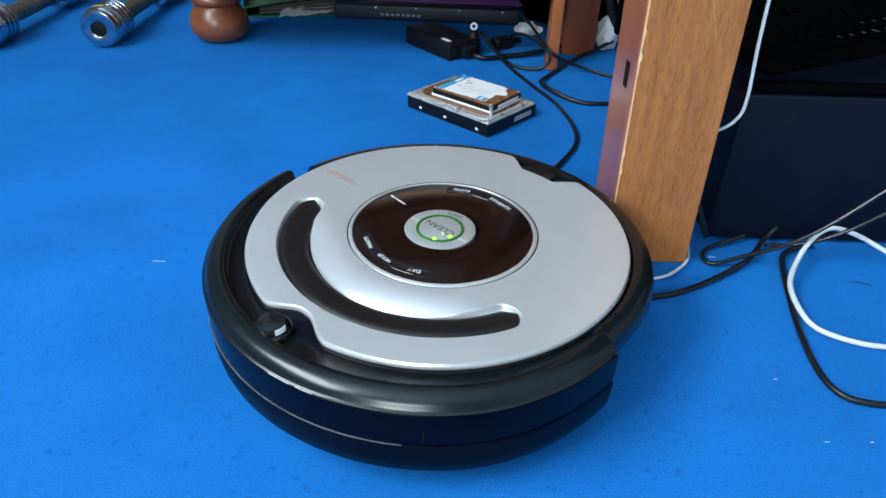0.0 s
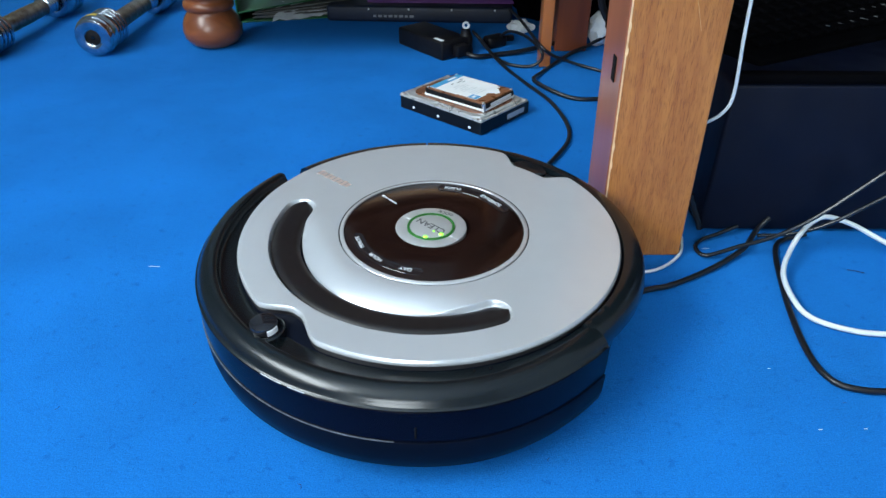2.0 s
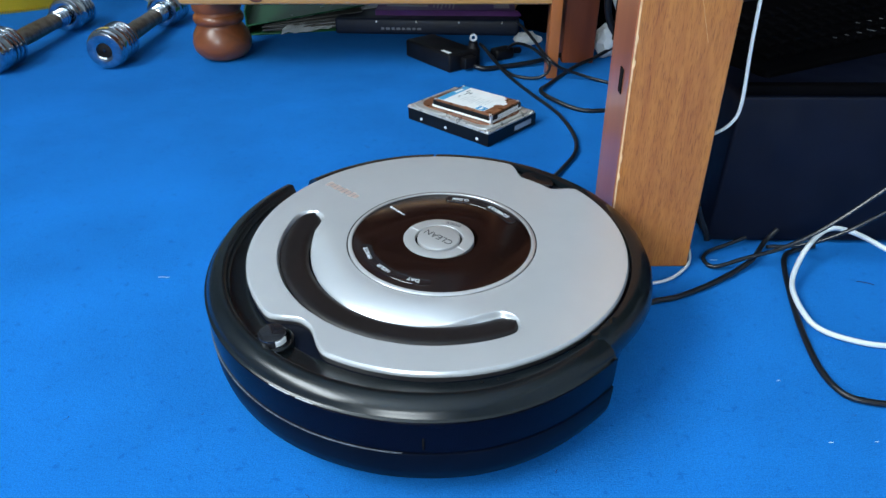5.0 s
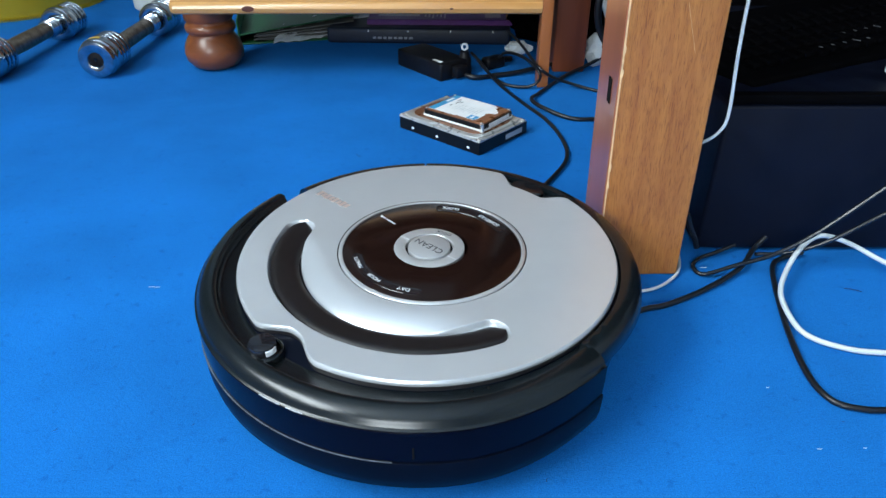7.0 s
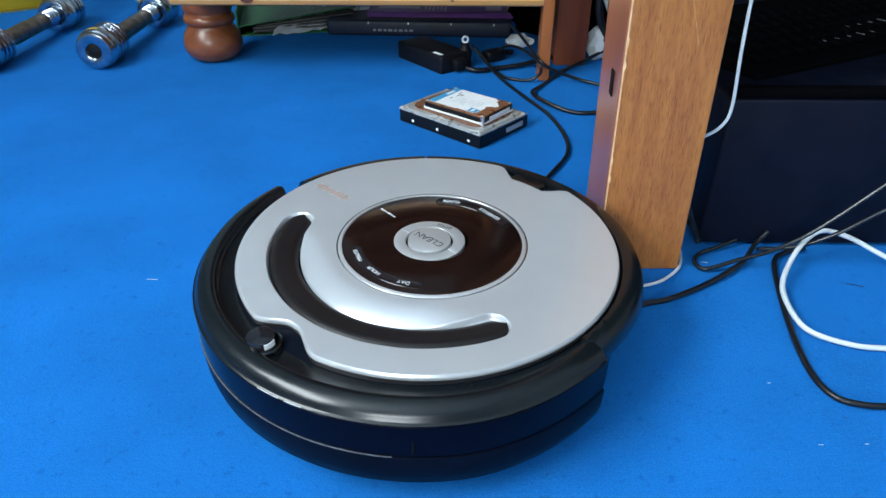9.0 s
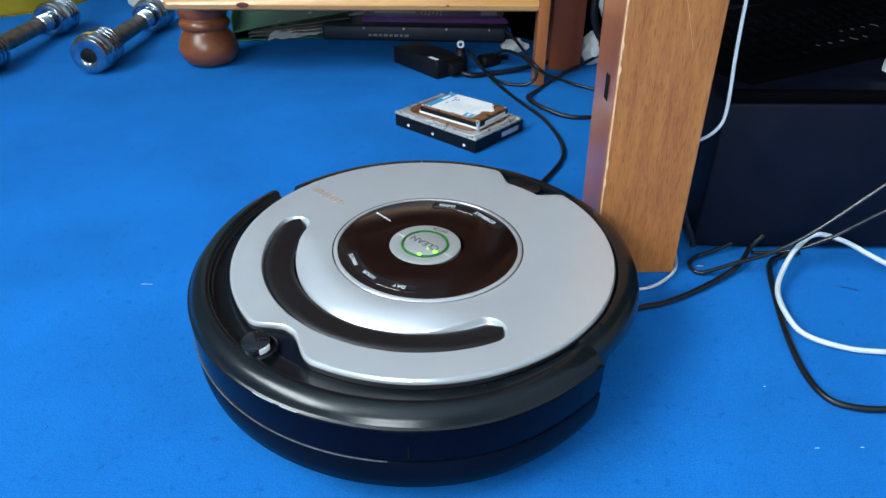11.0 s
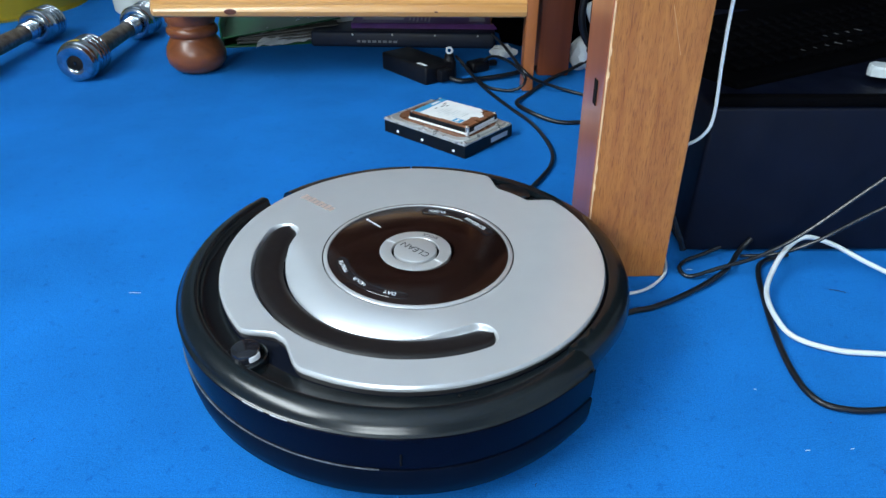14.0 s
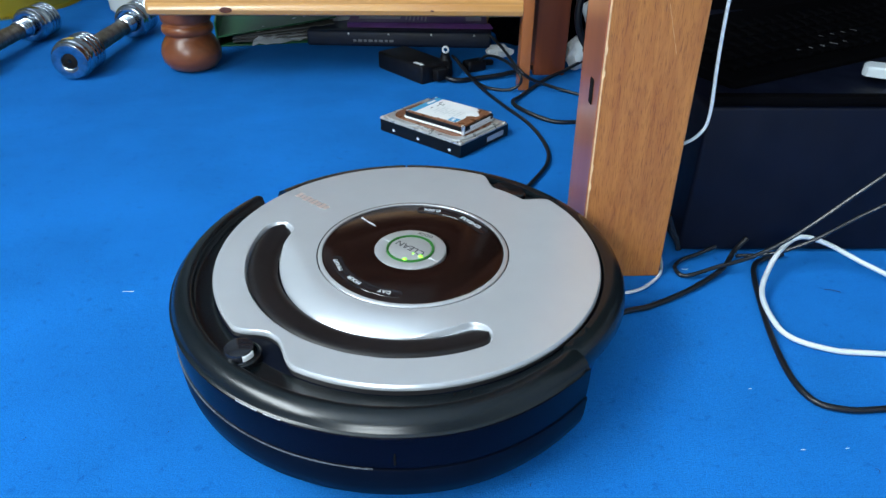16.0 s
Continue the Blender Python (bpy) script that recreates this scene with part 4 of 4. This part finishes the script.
def laptop_drive():
    ob = empty("hard_drive", pose(0.0428, 0.4575, 0.0230, 0, 0, -38.5) @ Matrix.Diagonal((1.04, 1.04, 1.25, 1)), "small bare laptop hard drive with a white and blue label", "hard drive")
    part("circuit_board", box(0.094, 0.064, 0.0014, (0, 0, 0)), FOLDER, ob)
    part("rim", slab(cut_corners(0.1012, 0.0707, 0.003), 0.0008, 0.0030, 0.0004), PAPER, ob, "bright bare metal edge", smooth=False)
    part("drive_body", slab(cut_corners(0.1000, 0.0695, 0.004), 0.0030, 0.0078, 0.0008), PCB_BLACK, ob, "black coated body", smooth=False)
    part("lid", slab(cut_corners(0.0965, 0.0665, 0.005), 0.0078, 0.0092, 0.0008), COPPER, ob, "bronze-tinted lid", smooth=False)
    # the label's far end is ragged, cut round the pivot and the screws
    outline = [(-0.045, -0.0300), (0.001, -0.0300), (0.003, -0.0272), (0.006, -0.0285), (0.0300, -0.0290), (0.0325, -0.0265), (0.0325, -0.0060), (0.0300, -0.0020), (0.0325, 0.0020), (0.0375, 0.0050), (0.0405, 0.0040), (0.0425, 0.0090), (0.0405, 0.0140), (0.0370, 0.0155), (0.0350, 0.0200), (0.0300, 0.0215), (0.0310, 0.0270), (0.0260, 0.0295), (0.0235, 0.0320), (-0.045, 0.0320)]
    lab = part("label", slab(outline, 0.0091, 0.0094, 0.0001), PAPER, ob, "white printed label", smooth=False)
    part("label_band", box(0.0105, 0.0612, 0.0001, (-0.0395, 0.0010, 0.0095)), LABEL_BLUE, lab)
    part("print_bar", box(0.0042, 0.0170, 0.0001, (-0.0395, 0.0120, 0.0096)), PAPER, lab)
    part("label_patch", box(0.0135, 0.0120, 0.0001, (0.0250, -0.0225, 0.0095)), LABEL_BLUE, lab)
    part("print_bar", box(0.0040, 0.0075, 0.0001, (0.0245, -0.0225, 0.0096)), PAPER, lab)
    for k, (x, y, w) in enumerate(((-0.028, 0.018, 0.008), (-0.024, 0.010, 0.011), (-0.020, 0.013, 0.006), (-0.026, -0.004, 0.005))):
        part("print_bar", box(0.0016, w, 0.0001, (x, y, 0.0095)), PRINT_GREY, lab)
    for k in range(9):
        part("print_bar", box(0.0007, 0.014 + 0.010 * ((k * 5) % 3) / 2, 0.0001, (-0.016 + 0.0046 * k, -0.008 + 0.003 * (k % 3), 0.0095)), PRINT_PALE, lab)
    for x in (-0.046, 0.046):
        for y in (-0.031, 0.031):
            part("screw", lathe([(0.0022, 0), (0.0022, 0.0008), (0.001, 0.0012), (0, 0.0008)], n=12), ALU, ob).location = (x, y, 0.0088)
    part("corner_screw", lathe([(0.0026, 0), (0.0026, 0.0090), (0.0012, 0.0096), (0, 0.0096)], n=14), ALU, ob).location = (0.0482, -0.0335, 0.0)
    part("side_label", box(0.0003, 0.046, 0.0036, (0.0503, 0.002, 0.0034)), PAPER, ob)


desktop_drive()
laptop_drive()


# ---- power supply and leads ----
def power_supply():
    ob = empty("power_adapter", pose(-0.014, 0.744, 0, 0, 0, -51), "black power adapter brick with a small white label, on the carpet", "power adapter")
    part("brick", box(0.128, 0.062, 0.031, (0, 0, 0), 0.004, 3), BLACK_PLASTIC, ob)
    part("sticker", box(0.022, 0.007, 0.0003, (0.044, -0.022, 0.0311)), PAPER, ob)
    part("inlet", box(0.016, 0.026, 0.020, (0.070, 0.006, 0.004), 0.003), BLACK_PLASTIC, ob)


power_supply()


def barrel_plug():
    ob = empty("barrel_plug", pose(0.043, 0.722, 0.0), "black barrel plug standing beside the adapter", "plug")
    part("plug_body", lathe([(0.0, 0.0), (0.0125, 0.0), (0.0130, 0.006), (0.0118, 0.016), (0.0118, 0.028), (0.0085, 0.034), (0.0078, 0.041), (0.0, 0.041)], n=28), BLACK_PLASTIC, ob)
    part("plug_tip", lathe([(0.0030, 0.0), (0.0062, 0.0), (0.0066, 0.001), (0.0066, 0.009), (0.0060, 0.010), (0.0030, 0.010)], n=28, closed=True), GREY_PLASTIC, ob).matrix_basis = pose(0, 0.003, 0.047, 75, 0, 0)


barrel_plug()


def mains_plug():
    ob = empty("connector", pose(0.096, 0.760, 0, 0, 0, 35), "black moulded cable connector on the carpet", "connector")
    part("connector_body", box(0.040, 0.024, 0.020, (0, 0, 0), 0.005, 3), BLACK_PLASTIC, ob)
    part("strain_relief", tube([(0.02, 0, 0.010), (0.03, 0, 0.010), (0.042, 0.002, 0.008)], 0.0055), BLACK_PLASTIC, ob)


mains_plug()
Z = 0.0036
tube_thing("power_cable", [(0.055, 0.735, 0.034), (0.072, 0.715, 0.022), (0.090, 0.672, 0.010), (0.110, 0.626, Z), (0.134, 0.560, Z), (0.161, 0.489, Z), (0.174, 0.410, Z), (0.168, 0.352, Z), (0.140, 0.295, Z), (0.115, 0.255, Z), (0.09, 0.20, Z)], 0.0026, CABLE_BLACK, "black power cable running over the carpet")
tube_thing("power_cable", [(0.060, 0.735, 0.030), (0.080, 0.700, 0.014), (0.102, 0.664, 0.005), (0.124, 0.645, Z), (0.150, 0.640, 0.005), (0.165, 0.638, 0.016), (0.163, 0.640, 0.031), (0.143, 0.680, 0.041), (0.118, 0.735, 0.034), (0.102, 0.765, 0.012)], 0.0025, CABLE_BLACK, "black cable looped beside the power adapter")
tube_thing("power_cable", [(0.293, 0.762, 0.018), (0.255, 0.735, 0.008), (0.218, 0.700, Z), (0.164, 0.612, Z), (0.146, 0.570, 0.008), (0.158, 0.530, 0.0095), (0.197, 0.500, Z), (0.239, 0.498, Z), (0.32, 0.51, Z)], 0.0031, CABLE_BLACK, "black power cable doubled back on the carpet")
tube_thing("power_cable", [(0.125, 0.82, 0.05), (0.140, 0.74, 0.050), (0.160, 0.642, 0.040), (0.182, 0.636, 0.024), (0.212, 0.640, 0.012), (0.250, 0.630, Z), (0.31, 0.58, Z)], 0.0025, CABLE_BLACK, "black cable passing the pine post")
tube_thing("power_cable", [(0.02, 0.73, 0.012), (0.055, 0.685, 0.0065), (0.10, 0.70, 0.005), (0.145, 0.715, 0.007), (0.20, 0.742, 0.012), (0.30, 0.80, 0.02)], 0.0042, CABLE_BLACK, "black adapter lead on the carpet")
tube_thing("power_cable", [(0.150, 0.016, Z), (0.190, 0.037, Z), (0.215, 0.045, Z), (0.257, 0.069, Z), (0.298, 0.099, 0.006), (0.322, 0.128, 0.010), (0.335, 0.1355, 0.02)], 0.0026, CABLE_BLACK, "black cable from under the robot vacuum")
tube_thing("thin_cable", [(0.305, 0.1345, 0.011), (0.285, 0.128, 0.006), (0.266, 0.120, Z), (0.256, 0.106, Z), (0.262, 0.093, Z), (0.290, 0.096, 0.011), (0.328, 0.100, 0.022), (0.363, 0.100, 0.047), (0.408, 0.098, 0.095), (0.46, 0.095, 0.15), (0.52, 0.09, 0.21)], 0.0021, CABLE_GREY, "grey cable rising off the carpet")
tube_thing("thin_cable", [(0.325, 0.128, 0.004), (0.350, 0.110, 0.018), (0.377, 0.100, 0.038), (0.418, 0.098, 0.069), (0.47, 0.09, 0.11), (0.53, 0.08, 0.16)], 0.0019, CABLE_GREY, "thin grey cable rising off the carpet")
tube_thing("power_cable", [(0.372, 0.128, 0.006), (0.350, 0.122, Z), (0.335, 0.108, Z), (0.322, 0.071, Z), (0.306, 0.005, Z), (0.299, -0.046, Z), (0.304, -0.073, Z), (0.321, -0.082, Z), (0.345, -0.083, Z), (0.40, -0.075, Z), (0.47, -0.05, Z)], 0.0025, CABLE_BLACK, "black cable in a wide loop on the carpet")
tube_thing("white_cable", [(0.46, -0.025, Z), (0.375, -0.020, Z), (0.346, -0.015, Z), (0.321, -0.002, 0.005), (0.313, 0.017, 0.008), (0.318, 0.054, 0.010), (0.336, 0.085, 0.016), (0.356, 0.106, 0.027), (0.378, 0.118, 0.032), (0.402, 0.112, 0.028), (0.430, 0.094, 0.018), (0.47, 0.06, 0.008)], 0.0024, CABLE_WHITE, "white cable in a loose loop on the carpet")
tube_thing("white_cable", [(0.254, 0.108, 0.40), (0.2515, 0.109, 0.30), (0.2510, 0.110, 0.253), (0.253, 0.110, 0.209), (0.2572, 0.111, 0.160), (0.253, 0.112, 0.142), (0.242, 0.120, 0.128), (0.238, 0.170, 0.10), (0.250, 0.175, 0.02), (0.248, 0.128, Z), (0.240, 0.100, Z), (0.227, 0.083, Z), (0.210, 0.070, Z), (0.19, 0.065, Z), (0.165, 0.07, Z)], 0.0015, CABLE_WHITE, "thin white cable hanging behind the desk leg")

# bundle of black loops and a pale plug between the two legs
tube_thing("power_cable", [(0.285, 0.70, 0.20), (0.268, 0.70, 0.16), (0.262, 0.70, 0.11), (0.275, 0.70, 0.07), (0.300, 0.69, 0.05), (0.33, 0.69, 0.09)], 0.0060, CABLE_BLACK, "thick black cable hanging in a loop")
tube_thing("power_cable", [(0.272, 0.68, 0.22), (0.275, 0.68, 0.15), (0.290, 0.68, 0.09), (0.315, 0.68, 0.06)], 0.0045, CABLE_BLACK, "black cable hanging behind the desk leg")
tagged(part("plug_housing", box(0.020, 0.014, 0.075, (0.312, 0.74, 0.055), 0.005, 2, Matrix.Rotation(radians(-24), 4, "Y")), GREY_PLASTIC), "light grey plastic plug housing among the cables", "plug")


def clear_bag(name, at, s, seed, material=CRUMPLED):
    rng = random.Random(seed)
    bm = bmesh.new()
    bmesh.ops.create_icosphere(bm, subdivisions=3, radius=1)
    for v in bm.verts:
        k = 1 + 0.35 * noise.noise(v.co * 2.1 + Vector((seed, 0, 0)))
        v.co = Vector((v.co.x * s[0] * k, v.co.y * s[1] * k, max(-s[2] * 0.9, v.co.z * s[2] * k)))
    ob = part(name, bm, material, smooth=False)
    ob.location = (at[0], at[1], s[2] * 0.9)
    return ob


# two near-black lumps added to fill dark gaps where only vague clutter is known
tagged(clear_bag("dark_clutter", (0.185, 0.955), (0.050, 0.055, 0.050), 5, SHADED_BLACK), "crumpled near-black lump added for dark clutter under the bookcase", "bag")
tagged(clear_bag("rucksack", (0.345, 0.90), (0.085, 0.05, 0.13), 9, SHADED_BLACK), "near-black lump added for dark clutter behind the table leg", "rucksack")
tagged(clear_bag("plastic_bag", (0.283, 0.775), (0.022, 0.02, 0.030), 3), "crumpled pale plastic bag on the carpet", "bag")
tagged(clear_bag("tissue", (0.150, 0.845), (0.024, 0.016, 0.013), 8), "crumpled white tissue on the carpet", "tissue")


# ---- lint on the carpet ----
def lint():
    rng = random.Random(11)
    bm = bmesh.new()
    spots = [(-0.263, 0.073, 0.0036), (0.275, -0.118, 0.0011), (0.307, -0.117, 0.0008), (0.263, -0.058, 0.0007), (0.267, 0.108, 0.0022)]
    for x, y, s in spots:
        a = rng.uniform(-0.3, 0.3)
        pts = [(x + s * (k - 1.5) * math.cos(a), y + s * 0.07 * rng.uniform(-1, 1), 0.0012 + 0.0002 * (k % 2)) for k in range(4)]
        tube(pts, 0.00026, 5, 4, bm)
    tagged(part("lint", bm, FLUFF), "pale bits of lint on the blue carpet", "lint", kind="stuff")
    bm = bmesh.new()
    for k in range(34):
        x, y = rng.uniform(-0.5, 0.5), rng.uniform(-0.35, 0.5)
        a, s = rng.uniform(0, 6.3), rng.uniform(0.001, 0.003)
        tube([(x, y, 0.0006), (x + s * math.cos(a), y + s * math.sin(a), 0.0010), (x + 1.7 * s * math.cos(a + 0.5), y + 1.7 * s * math.sin(a + 0.5), 0.0006)], 0.00022, 4, 3, bm)
    tube([(0.388, 0.074, 0.001), (0.394, 0.071, 0.002), (0.402, 0.069, 0.001)], 0.0004, 5, 4, bm)
    tagged(part("dark_lint", bm, LINT_DARK), "dark fibres scattered on the blue carpet", "lint", kind="stuff")


lint()


# ---- what moves ----
def motions():
    """The ring light stands proud while lit and drops into its groove while dark."""
    up, down = pose(0, 0, 0.0872), pose(0, 0, 0.0812)
    rows = []
    for t, lit in LIT:
        rows.append((t, up if lit else down))
    walk(indicator, rows)


LIT = [(0.0, 1), (0.85, 1), (0.92, 0), (1.67, 0), (1.74, 1), (2.68, 1), (2.75, 0), (3.45, 0), (3.52, 1), (4.45, 1), (4.52, 0), (5.37, 0), (5.44, 1), (6.52, 1), (6.58, 0), (7.27, 0), (7.34, 1), (8.28, 1), (8.35, 0), (9.05, 0), (9.12, 1), (10.05, 1), (10.12, 0), (10.87, 0), (10.94, 1), (11.85, 1), (11.92, 0), (12.65, 0), (12.72, 1), (13.68, 1), (13.75, 0), (14.37, 0), (14.44, 1), (16.0, 1)]
motions()
